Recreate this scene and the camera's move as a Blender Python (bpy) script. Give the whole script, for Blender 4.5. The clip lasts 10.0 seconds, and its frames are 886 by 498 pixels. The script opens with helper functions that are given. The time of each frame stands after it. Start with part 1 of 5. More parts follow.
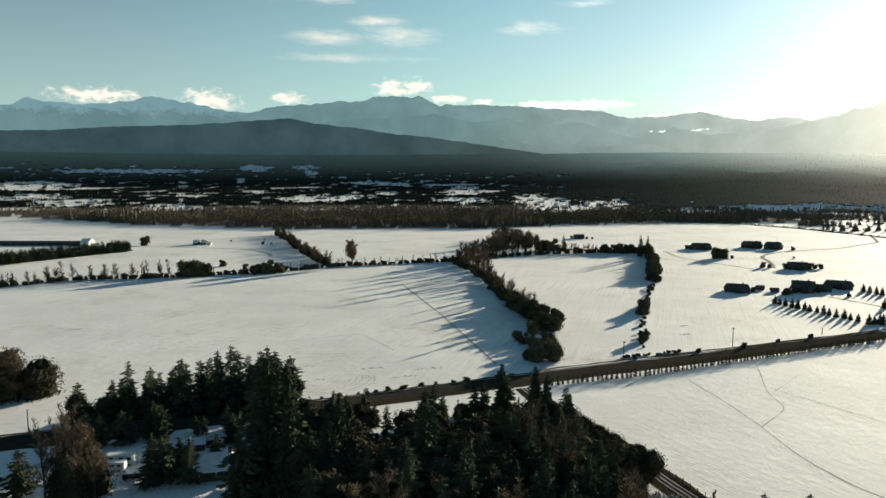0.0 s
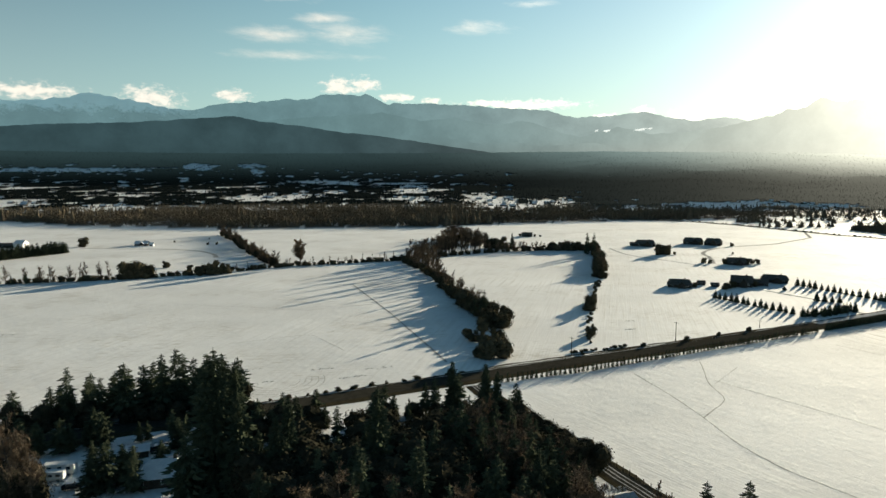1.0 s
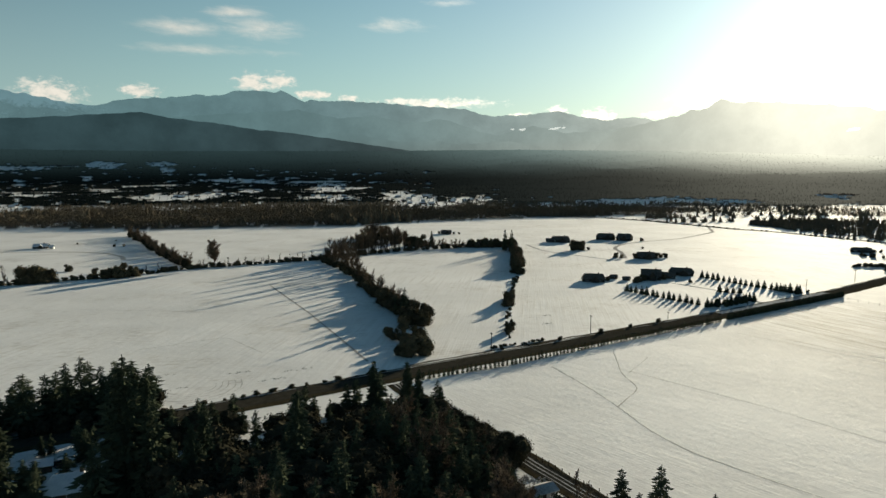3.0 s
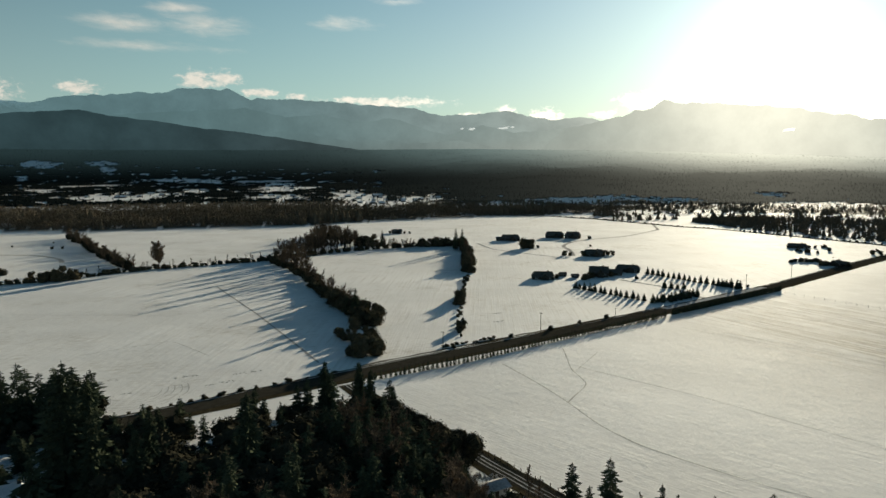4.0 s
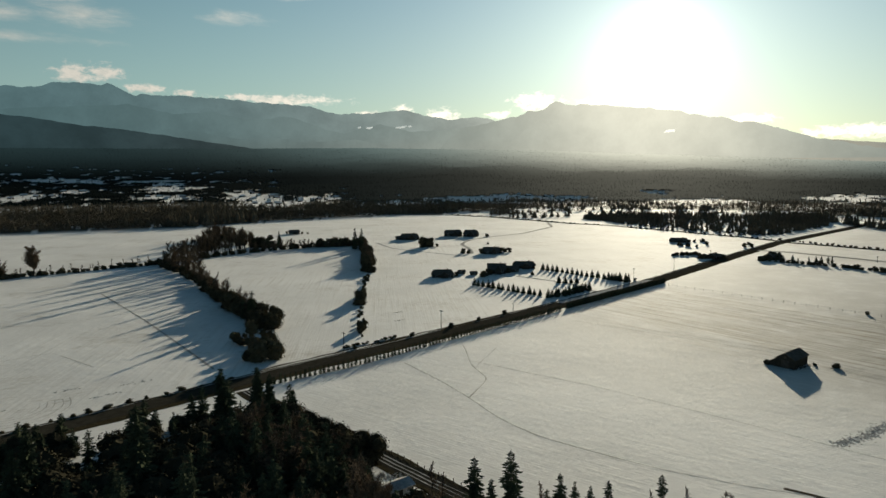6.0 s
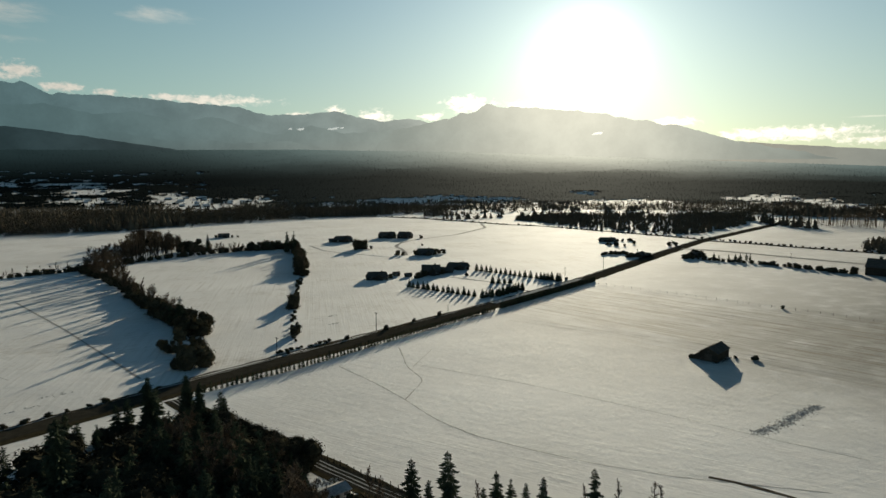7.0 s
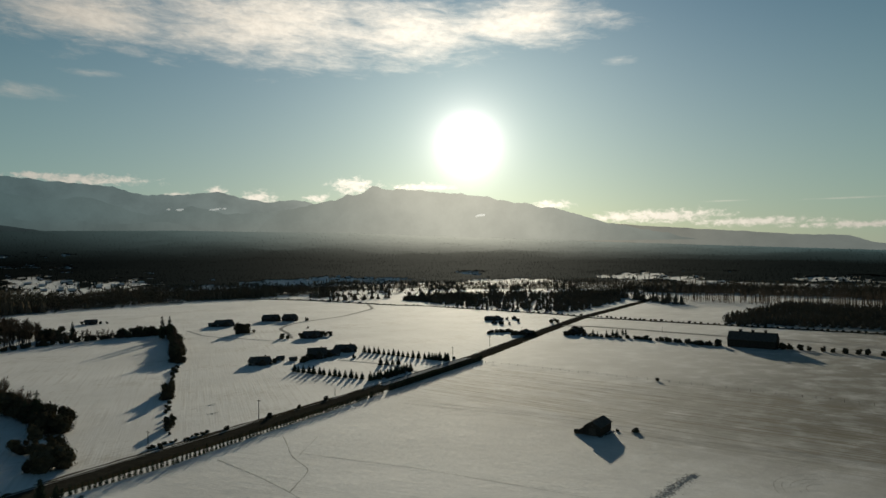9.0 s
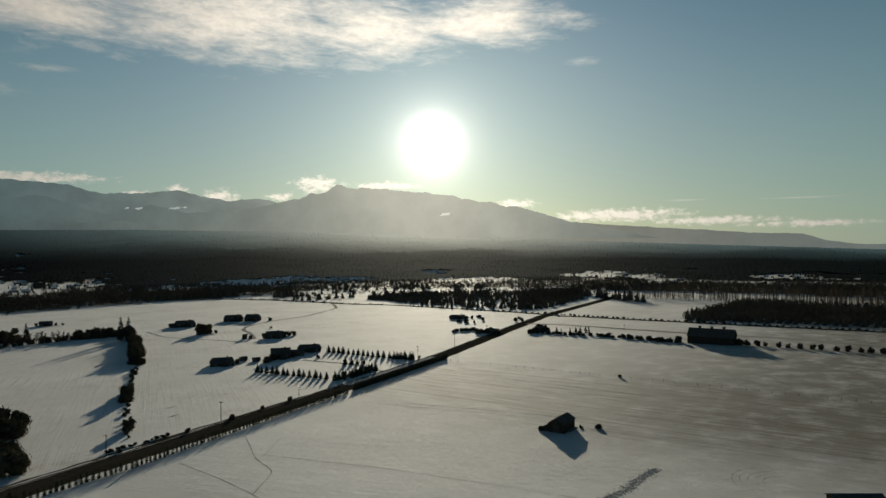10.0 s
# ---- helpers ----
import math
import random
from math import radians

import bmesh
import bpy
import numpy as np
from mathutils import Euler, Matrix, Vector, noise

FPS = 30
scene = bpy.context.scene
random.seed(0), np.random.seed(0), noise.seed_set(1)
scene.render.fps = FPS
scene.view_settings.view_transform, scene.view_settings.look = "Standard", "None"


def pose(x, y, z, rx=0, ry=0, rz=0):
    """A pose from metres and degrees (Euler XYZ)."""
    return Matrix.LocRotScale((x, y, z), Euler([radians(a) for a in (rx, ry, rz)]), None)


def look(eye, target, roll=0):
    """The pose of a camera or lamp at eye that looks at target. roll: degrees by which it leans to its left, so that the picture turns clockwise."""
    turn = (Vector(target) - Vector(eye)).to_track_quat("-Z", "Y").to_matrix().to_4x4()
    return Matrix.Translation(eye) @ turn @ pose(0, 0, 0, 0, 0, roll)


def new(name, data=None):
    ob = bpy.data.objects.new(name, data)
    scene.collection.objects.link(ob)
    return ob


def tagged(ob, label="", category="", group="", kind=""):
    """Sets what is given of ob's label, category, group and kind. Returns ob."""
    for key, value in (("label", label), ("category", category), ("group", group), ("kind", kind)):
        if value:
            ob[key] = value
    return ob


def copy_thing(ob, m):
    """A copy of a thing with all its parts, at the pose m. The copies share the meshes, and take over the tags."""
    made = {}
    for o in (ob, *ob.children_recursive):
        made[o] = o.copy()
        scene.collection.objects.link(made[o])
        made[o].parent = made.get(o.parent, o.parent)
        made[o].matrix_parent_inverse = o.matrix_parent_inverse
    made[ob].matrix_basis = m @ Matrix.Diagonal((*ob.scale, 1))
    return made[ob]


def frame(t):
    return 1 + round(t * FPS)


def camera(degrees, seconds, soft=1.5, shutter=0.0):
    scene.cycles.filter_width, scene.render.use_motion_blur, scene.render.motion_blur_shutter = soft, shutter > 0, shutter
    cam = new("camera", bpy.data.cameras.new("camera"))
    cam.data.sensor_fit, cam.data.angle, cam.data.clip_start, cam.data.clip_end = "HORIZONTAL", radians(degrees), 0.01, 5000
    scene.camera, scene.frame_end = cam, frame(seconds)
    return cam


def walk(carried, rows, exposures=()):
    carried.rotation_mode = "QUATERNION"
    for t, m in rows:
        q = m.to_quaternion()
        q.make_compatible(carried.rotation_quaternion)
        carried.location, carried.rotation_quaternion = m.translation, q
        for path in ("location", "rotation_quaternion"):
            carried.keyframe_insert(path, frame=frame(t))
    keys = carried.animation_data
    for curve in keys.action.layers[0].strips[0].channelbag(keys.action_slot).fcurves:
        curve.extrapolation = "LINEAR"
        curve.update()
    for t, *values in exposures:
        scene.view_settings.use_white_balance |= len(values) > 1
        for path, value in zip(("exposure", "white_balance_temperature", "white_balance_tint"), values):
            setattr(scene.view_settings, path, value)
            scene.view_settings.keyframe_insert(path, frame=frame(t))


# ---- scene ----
# ---- camera ----
cam = camera(65.11, 10.0, soft=1.5)
PATH = [
    (0.0, pose(0, 0, 75, 83.91, 0, 2.20) @ pose(0, 0, 0, 0, 0, 0.13)),
    (0.5, pose(0, 0, 75, 83.87, 0, -0.03) @ pose(0, 0, 0, 0, 0, 0.06)),
    (1.0, pose(0, 0, 75, 83.81, 0, -1.99) @ pose(0, 0, 0, 0, 0, 0.07)),
    (1.5, pose(0, 0, 75, 83.77, 0, -3.26) @ pose(0, 0, 0, 0, 0, 0.07)),
    (2.0, pose(0, 0, 75, 83.74, 0, -4.89) @ pose(0, 0, 0, 0, 0, -0.01)),
    (2.5, pose(0, 0, 75, 83.70, 0, -6.67) @ pose(0, 0, 0, 0, 0, -0.01)),
    (4.0, pose(0, 0, 75, 83.59, 0, -12.73) @ pose(0, 0, 0, 0, 0, -0.08)),
    (4.5, pose(0, 0, 75, 83.57, 0, -14.61) @ pose(0, 0, 0, 0, 0, -0.13)),
    (5.0, pose(0, 0, 75, 83.55, 0, -16.77) @ pose(0, 0, 0, 0, 0, -0.15)),
    (6.5, pose(0, 0, 75, 83.47, 0, -23.60) @ pose(0, 0, 0, 0, 0, -0.19)),
    (7.0, pose(0, 0, 75, 83.63, 0, -26.51) @ pose(0, 0, 0, 0, 0, -0.24)),
    (7.5, pose(0, 0, 75, 85.38, 0, -29.08) @ pose(0, 0, 0, 0, 0, -0.26)),
    (8.0, pose(0, 0, 75, 89.11, 0, -31.90) @ pose(0, 0, 0, 0, 0, -0.35)),
    (8.5, pose(0, 0, 75, 90.31, 0, -34.27) @ pose(0, 0, 0, 0, 0, -0.43)),
    (9.0, pose(0, 0, 75, 90.22, 0, -35.85) @ pose(0, 0, 0, 0, 0, -0.49)),
    (9.5, pose(0, 0, 75, 90.16, 0, -36.96) @ pose(0, 0, 0, 0, 0, -0.59)),
    (10.0, pose(0, 0, 75, 90.10, 0, -38.75) @ pose(0, 0, 0, 0, 0, -0.61)),
]
walk(cam, PATH, [(0.0, 1.2, 7350, 10), (2.5, 0.9, 7350, 10), (4.5, 0.6, 7350, 10), (6.5, 0.4, 7350, 10), (7.5, 0.3, 7300, 10), (8.0, 0.02, 7250, 10), (8.5, -0.12, 7250, 10), (10.0, -0.25, 7250, 10)])

EYE = Vector((0, 0, 75))
SUN_AZ, SUN_EL = 38.0, 8.75


def toward(az, el):
    """Unit vector at a compass angle from +y towards +x, and an elevation, in degrees."""
    a, e = radians(az), radians(el)
    return Vector((math.sin(a) * math.cos(e), math.cos(a) * math.cos(e), math.sin(e)))


SUN_DIR = toward(SUN_AZ, SUN_EL)


# ---- node helpers ----
class Nodes:
    def __init__(self, tree):
        self.tree = tree
        tree.nodes.clear()

    def add(self, kind, **props):
        n = self.tree.nodes.new(kind)
        for key, value in props.items():
            setattr(n, key, value)
        return n

    def link(self, a, b):
        self.tree.links.new(a, b)

    def put(self, socket, value):
        if isinstance(value, (int, float, tuple)):
            socket.default_value = value
        else:
            self.link(value, socket)

    def math(self, op, a, b=0.0, c=0.0, clamp=False):
        n = self.add("ShaderNodeMath", operation=op, use_clamp=clamp)
        self.put(n.inputs[0], a)
        self.put(n.inputs[1], b)
        self.put(n.inputs[2], c)
        return n.outputs[0]

    def vec(self, op, a, b=(0, 0, 0)):
        n = self.add("ShaderNodeVectorMath", operation=op)
        self.put(n.inputs[0], a)
        self.put(n.inputs[1], b)
        return n

    def mix(self, fac, a, b, blend="MIX"):
        n = self.add("ShaderNodeMix", data_type="RGBA", blend_type=blend)
        self.put(n.inputs[0], fac)
        self.put(n.inputs[6], a)
        self.put(n.inputs[7], b)
        return n.outputs[2]

    def noise(self, vector, scale, detail=3.0, rough=0.55, distortion=0.0):
        n = self.add("ShaderNodeTexNoise")
        self.put(n.inputs["Vector"], vector)
        n.inputs["Scale"].default_value = scale
        n.inputs["Detail"].default_value = detail
        n.inputs["Roughness"].default_value = rough
        n.inputs["Distortion"].default_value = distortion
        return n.outputs["Fac"]

    def ramp(self, value, lo, hi, smooth=True):
        n = self.add("ShaderNodeMapRange", interpolation_type="SMOOTHSTEP" if smooth else "LINEAR")
        self.put(n.inputs[0], value)
        n.inputs[1].default_value, n.inputs[2].default_value = lo, hi
        return n.outputs[0]


# ---- world: winter sky, low sun, thin cloud ----
def make_world():
    world = bpy.data.worlds.new("winter_sky")
    scene.world = world
    world.use_nodes = True
    k = Nodes(world.node_tree)
    out = k.add("ShaderNodeOutputWorld")
    bg = k.add("ShaderNodeBackground")
    k.link(bg.outputs[0], out.inputs[0])
    bg.inputs[1].default_value = 0.062
    sky = k.add("ShaderNodeTexSky", sky_type="NISHITA", sun_disc=False, sun_elevation=radians(SUN_EL), sun_rotation=radians(SUN_AZ),
                air_density=1.0, dust_density=0.5, ozone_density=2.0, altitude=0)
    d = k.add("ShaderNodeTexCoord").outputs["Generated"]
    d = k.vec("NORMALIZE", d).outputs[0]
    xyz = k.add("ShaderNodeSeparateXYZ")
    k.link(d, xyz.inputs[0])
    az = k.math("MULTIPLY", k.math("ARCTAN2", xyz.outputs[0], xyz.outputs[1]), 57.2958)
    el = k.math("MULTIPLY", k.math("ARCSINE", xyz.outputs[2]), 57.2958)
    # haze near the horizon, pale and slightly green
    low = k.math("POWER", k.math("SUBTRACT", 1.0, k.ramp(el, -1.0, 26.0, False), clamp=True), 1.6)
    near = k.math("MAXIMUM", k.vec("DOT_PRODUCT", d, tuple(SUN_DIR)).outputs[1], 0.0)
    clear = k.mix(1.0, sky.outputs[0], k.mix(k.math("POWER", near, 8.0), SKY_TINT, (0.5, 0.84, 1.17, 1)), "MULTIPLY")
    clear = k.mix(1.0, clear, k.mix(k.ramp(near, 0.25, 0.9), (0.55, 0.58, 0.64, 1), (1, 1, 1, 1)), "MULTIPLY")
    colour = k.mix(k.math("MULTIPLY", low, SKY_HAZE), clear, k.mix(k.math("POWER", near, 7.0), SKY_HAZE_COLOUR, (7.4, 7.5, 6.9, 1)))
    # the sun's aureole in thin haze
    glow = colour
    for power, strength, tint in AUREOLE:
        g = k.math("MULTIPLY", k.math("POWER", near, power), strength)
        shine = k.vec("SCALE", tint)
        k.link(g, shine.inputs["Scale"])
        glow = k.mix(1.0, glow, shine.outputs[0], "ADD")
        glow.node.inputs[0].default_value = 1.0
    # clouds: wisps above and small banks along the crests
    pos = k.add("ShaderNodeCombineXYZ")
    k.link(k.math("ADD", k.math("MULTIPLY", az, 0.13), k.math("MULTIPLY", el, 0.1)), pos.inputs[0])
    k.link(k.math("MULTIPLY", el, 0.5), pos.inputs[1])
    wisp = k.math("ADD", k.math("MULTIPLY", k.noise(pos.outputs[0], 1.3, 4.0, 0.6, 0.4), 0.6), k.math("MULTIPLY", k.noise(pos.outputs[0], 4.2, 6.0, 0.65, 0.6), 0.4))
    pos2 = k.add("ShaderNodeCombineXYZ")
    k.link(k.math("MULTIPLY", az, 1.25), pos2.inputs[0])
    k.link(k.math("MULTIPLY", el, 2.2), pos2.inputs[1])
    puff = k.noise(pos2.outputs[0], 1.0, 8.0, 0.68, 0.3)
    total = 0.0
    for a0, e0, wa, we, kind in CLOUDS:
        u = k.math("DIVIDE", k.math("SUBTRACT", az, a0), wa)
        v = k.math("DIVIDE", k.math("SUBTRACT", el, e0), we)
        r = k.math("SQRT", k.math("ADD", k.math("MULTIPLY", u, u), k.math("MULTIPLY", v, v)))
        edge = k.math("ADD", k.math("SUBTRACT", 1.0, r), k.math("MULTIPLY", k.math("SUBTRACT", puff if kind == 1 else wisp, (0.5, 0.46, 0.36)[kind]), (2.8, 3.0, 2.8)[kind]))
        c = k.math("MULTIPLY", k.ramp(edge, 0.0, (1.7, 0.95, 1.5)[kind]), (0.75, 0.88, 0.95)[kind])
        total = k.math("MAXIMUM", total, c)
    lit = k.mix(k.math("POWER", near, 12.0), CLOUD_FAR, CLOUD_NEAR)
    lit = k.mix(k.math("MULTIPLY", k.math("SUBTRACT", 1.0, k.ramp(puff, 0.35, 0.65)), 0.16), lit, (2.2, 2.5, 2.7, 1))
    final = k.mix(total, glow, k.mix(1.0, lit, glow, "LIGHTEN"))
    k.link(final, bg.inputs[0])


SKY_TINT = (0.54, 0.95, 1.0, 1)
SKY_HAZE, SKY_HAZE_COLOUR = 0.68, (4.7, 6.5, 7.1, 1)
AUREOLE = [(12.0, 0.8, (0.88, 0.97, 1.0)), (60.0, 0.9, (0.92, 0.98, 0.98)), (250.0, 3.0, (1, 0.97, 0.96)), (900.0, 12.0, (1, 0.97, 0.96)), (4500.0, 220.0, (1, 0.97, 0.94))]
CLOUD_FAR, CLOUD_NEAR = (8.0, 7.9, 7.6, 1), (26, 25, 23, 1)
SHEET = [(9, 17.4, 7, 2.3), (22, 17.8, 12, 2.9), (33, 17.6, 8, 2.3), (42, 18.2, 7, 1.8)]
WISPS = [(50.3, 14.9, 1.8, 0.5), (9, 13.2, 2.5, 0.35), (-12, 10.7, 4.5, 0.8), (-5.5, 11.0, 4, 1.2), (-7.5, 12.0, 3, 0.5),
         (-9.5, 9.15, 6.5, 0.5), (4.4, 11.5, 3.6, 0.7), (-11.8, 13.6, 4.5, 0.7), (-30, 13.4, 6, 0.5), (66, 3.6, 5, 0.12), (58, 3.7, 3, 0.12)]
BANKS = [(-6.4, 6.9, 1.5, 0.75), (-4.4, 7.1, 1.5, 0.65), (-1.8, 6.1, 1.6, 0.4), (1.1, 5.85, 1.0, 0.3), (8.3, 5.5, 4.9, 0.45), (5.0, 5.7, 1.0, 0.25), (15.0, 4.55, 1.0, 0.25), (17.8, 4.95, 0.9, 0.35),
         (21.0, 4.35, 1.6, 0.6), (28.6, 5.4, 2.0, 0.75), (25.7, 4.4, 1.2, 0.32), (34.0, 5.3, 3.0, 0.4), (44.7, 3.7, 1.9, 0.45), (53.5, 2.65, 5.0, 0.6), (50.0, 2.65, 2.3, 0.42), (60, 2.1, 5.0, 0.35), (67, 1.7, 5.0, 0.25),
         (-28.2, 5.75, 3.4, 0.6), (-20.5, 5.6, 2.4, 0.9), (-14.7, 6.0, 1.5, 0.5)]
CLOUDS = [(*c, 0) for c in WISPS] + [(*c, 1) for c in BANKS] + [(*c, 2) for c in SHEET]
make_world()

sun = new("sun", bpy.data.lights.new("sun", "SUN"))
sun.data.energy, sun.data.angle, sun.data.color = 4.4, radians(0.55), (1.0, 0.955, 0.8)
sun.matrix_world = look(SUN_DIR * 100, (0, 0, 0))


# ---- materials ----
def surface(name, dark, light, scale=1.0, fine=12.0, rough=0.8, bump=0.3, depth=0.05, spread=0.5, metal=0.0, vary=0.0, spec=0.0):
    """A matte surface between two colours, mottled at two scales, with fine relief; vary: difference from piece to piece."""
    m = bpy.data.materials.new(name)
    m.use_nodes = True
    k = Nodes(m.node_tree)
    out = k.add("ShaderNodeOutputMaterial")
    b = k.add("ShaderNodeBsdfPrincipled")
    k.link(b.outputs[0], out.inputs[0])
    co = k.add("ShaderNodeTexCoord").outputs["Object"]
    big = k.noise(co, scale, 4.0)
    small = k.noise(co, scale * fine, 3.0)
    f = k.ramp(k.math("ADD", k.math("MULTIPLY", big, 0.6), k.math("MULTIPLY", small, 0.4)), 0.5 - spread / 2, 0.5 + spread / 2)
    c = k.mix(f, (*dark, 1), (*light, 1))
    if vary:
        rnd = k.add("ShaderNodeObjectInfo").outputs["Random"]
        c = k.mix(1.0, c, k.mix(rnd, (1 - vary, 1 - vary, 1 - vary, 1), (1 + vary, 1 + vary * 0.8, 1 + vary * 0.6, 1)), "MULTIPLY")
    k.link(c, b.inputs["Base Color"])
    b.inputs["Roughness"].default_value = rough
    b.inputs["Metallic"].default_value = metal
    b.inputs["Specular IOR Level"].default_value = spec
    if bump:
        bn = k.add("ShaderNodeBump")
        bn.inputs["Strength"].default_value = bump
        bn.inputs["Distance"].default_value = depth
        k.link(k.math("ADD", big, k.math("MULTIPLY", small, 0.5)), bn.inputs["Height"])
        k.link(bn.outputs[0], b.inputs["Normal"])
    return m


def snow_ground():
    """Field snow: drifts, thin wind-blown places and stubble rows that show through."""
    m = bpy.data.materials.new("field_snow")
    m.use_nodes = True
    k = Nodes(m.node_tree)
    out = k.add("ShaderNodeOutputMaterial")
    b = k.add("ShaderNodeBsdfPrincipled")
    k.link(b.outputs[0], out.inputs[0])
    co = k.add("ShaderNodeTexCoord").outputs["Object"]
    drift = k.noise(co, 0.012, 5.0, 0.6)
    grain = k.noise(co, 0.35, 4.0, 0.6)

    def rows(angle, across, along):
        mp = k.add("ShaderNodeMapping", vector_type="TEXTURE")
        k.link(co, mp.inputs[0])
        mp.inputs["Rotation"].default_value = (0, 0, radians(angle))
        mp.inputs["Scale"].default_value = (along, across, 1)
        return k.noise(mp.outputs[0], 1.0, 4.0, 0.6)

    xyz = k.add("ShaderNodeSeparateXYZ")
    k.link(co, xyz.inputs[0])
    # which side of the road: the near field has its own direction of rows
    side = k.ramp(k.math("SUBTRACT", xyz.outputs[1], k.math("MULTIPLY", xyz.outputs[0], 0.46)), 200.0, 260.0)
    near_rows = rows(-58, 0.8, 26)
    far_rows = rows(74, 1.4, 45)
    stub = k.mix(side, near_rows, far_rows)
    thin = k.ramp(k.math("ADD", k.math("MULTIPLY", stub, 0.75), k.math("MULTIPLY", drift, 0.35)), 0.52, 0.8)
    # drilled rows, wandering a little
    def drill(angle, gap):
        mp = k.add("ShaderNodeMapping", vector_type="TEXTURE")
        k.link(co, mp.inputs[0])
        mp.inputs["Rotation"].default_value = (0, 0, radians(angle))
        w = k.add("ShaderNodeTexWave", bands_direction="Y")
        k.link(mp.outputs[0], w.inputs[0])
        w.inputs["Scale"].default_value = 0.314 / gap
        w.inputs["Distortion"].default_value = 2.5
        w.inputs["Detail"].default_value = 3.0
        w.inputs["Detail Scale"].default_value = 0.15
        return w.outputs["Fac"]

    lines = k.math("MULTIPLY", k.mix(side, drill(-58, 1.35), drill(74, 1.25)), k.ramp(k.noise(co, 0.02, 4.0, 0.6), 0.35, 0.65))
    speck = k.ramp(k.noise(co, 0.9, 3.0, 0.7), 0.62, 0.75)
    c = k.mix(k.ramp(drift, 0.3, 0.7), (0.71, 0.7, 0.68, 1), (0.86, 0.85, 0.83, 1))
    # the stubble field round the barn: broken streaks of straw along the drill rows, thinner snow towards the fence and
    # past it, darkened further for the dimmer light away from the sun
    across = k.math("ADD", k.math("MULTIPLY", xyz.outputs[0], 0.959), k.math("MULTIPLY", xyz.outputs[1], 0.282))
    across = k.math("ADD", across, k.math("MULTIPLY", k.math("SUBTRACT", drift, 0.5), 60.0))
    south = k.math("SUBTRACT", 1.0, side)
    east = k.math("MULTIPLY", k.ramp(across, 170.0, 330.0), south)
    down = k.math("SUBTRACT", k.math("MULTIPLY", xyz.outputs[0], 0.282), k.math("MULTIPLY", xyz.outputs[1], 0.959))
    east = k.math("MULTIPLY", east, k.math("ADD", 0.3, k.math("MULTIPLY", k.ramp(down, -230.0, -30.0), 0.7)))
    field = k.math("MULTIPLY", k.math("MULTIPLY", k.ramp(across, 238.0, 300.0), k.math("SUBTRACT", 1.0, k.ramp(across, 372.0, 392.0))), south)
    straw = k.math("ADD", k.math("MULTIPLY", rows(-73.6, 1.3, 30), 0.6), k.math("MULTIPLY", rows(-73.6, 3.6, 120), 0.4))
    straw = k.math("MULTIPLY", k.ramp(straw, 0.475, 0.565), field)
    # thin snow over soil, with light falloff away from the sun painted in
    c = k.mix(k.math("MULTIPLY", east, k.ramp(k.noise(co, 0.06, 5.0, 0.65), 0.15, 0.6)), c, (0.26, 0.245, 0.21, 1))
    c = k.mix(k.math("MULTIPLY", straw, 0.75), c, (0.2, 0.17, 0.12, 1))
    # wind-bared flecks in the big fields beyond the road
    fleck = k.math("MULTIPLY", k.ramp(k.math("ADD", k.math("MULTIPLY", rows(14, 1.2, 7), 0.55), k.math("MULTIPLY", k.noise(co, 0.02, 4.0, 0.65), 0.45)), 0.52, 0.63), side)
    c = k.mix(k.math("MULTIPLY", fleck, 0.5), c, (0.4, 0.36, 0.3, 1))
    c = k.mix(k.math("MULTIPLY", thin, k.mix(side, (0.24, 0.24, 0.24, 1), (0.4, 0.4, 0.4, 1))), c, (0.42, 0.38, 0.32, 1))
    c = k.mix(k.math("MULTIPLY", lines, k.mix(side, (0.14, 0.14, 0.14, 1), (0.07, 0.07, 0.07, 1))), c, (0.4, 0.37, 0.32, 1))
    c = k.mix(k.math("MULTIPLY", speck, k.math("MULTIPLY", k.ramp(drift, 0.52, 0.7), 0.5)), c, (0.42, 0.38, 0.32, 1))
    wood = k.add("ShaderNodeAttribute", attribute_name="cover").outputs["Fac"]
    # leaf litter under far woods, near-black with the trees' shade painted in
    shaded_litter = k.mix(grain, (0.012, 0.011, 0.008, 1), (0.03, 0.026, 0.02, 1))
    c = k.mix(wood, c, shaded_litter)
    k.link(c, b.inputs["Base Color"])
    b.inputs["Roughness"].default_value = 0.85
    k.link(k.math("MULTIPLY", k.math("SUBTRACT", 1.0, k.math("MULTIPLY", east, 0.9)), 0.34), b.inputs["Specular IOR Level"])
    bn = k.add("ShaderNodeBump")
    bn.inputs["Strength"].default_value = 0.5
    bn.inputs["Distance"].default_value = 0.4
    k.link(k.math("ADD", k.math("MULTIPLY", drift, 4.0), k.math("ADD", k.math("ADD", k.math("MULTIPLY", stub, k.mix(side, (0.5, 0.5, 0.5, 1), (0.45, 0.45, 0.45, 1))), k.math("MULTIPLY", lines, 0.06)), k.math("MULTIPLY", grain, 0.5))), bn.inputs["Height"])
    k.link(bn.outputs[0], b.inputs["Normal"])
    return m


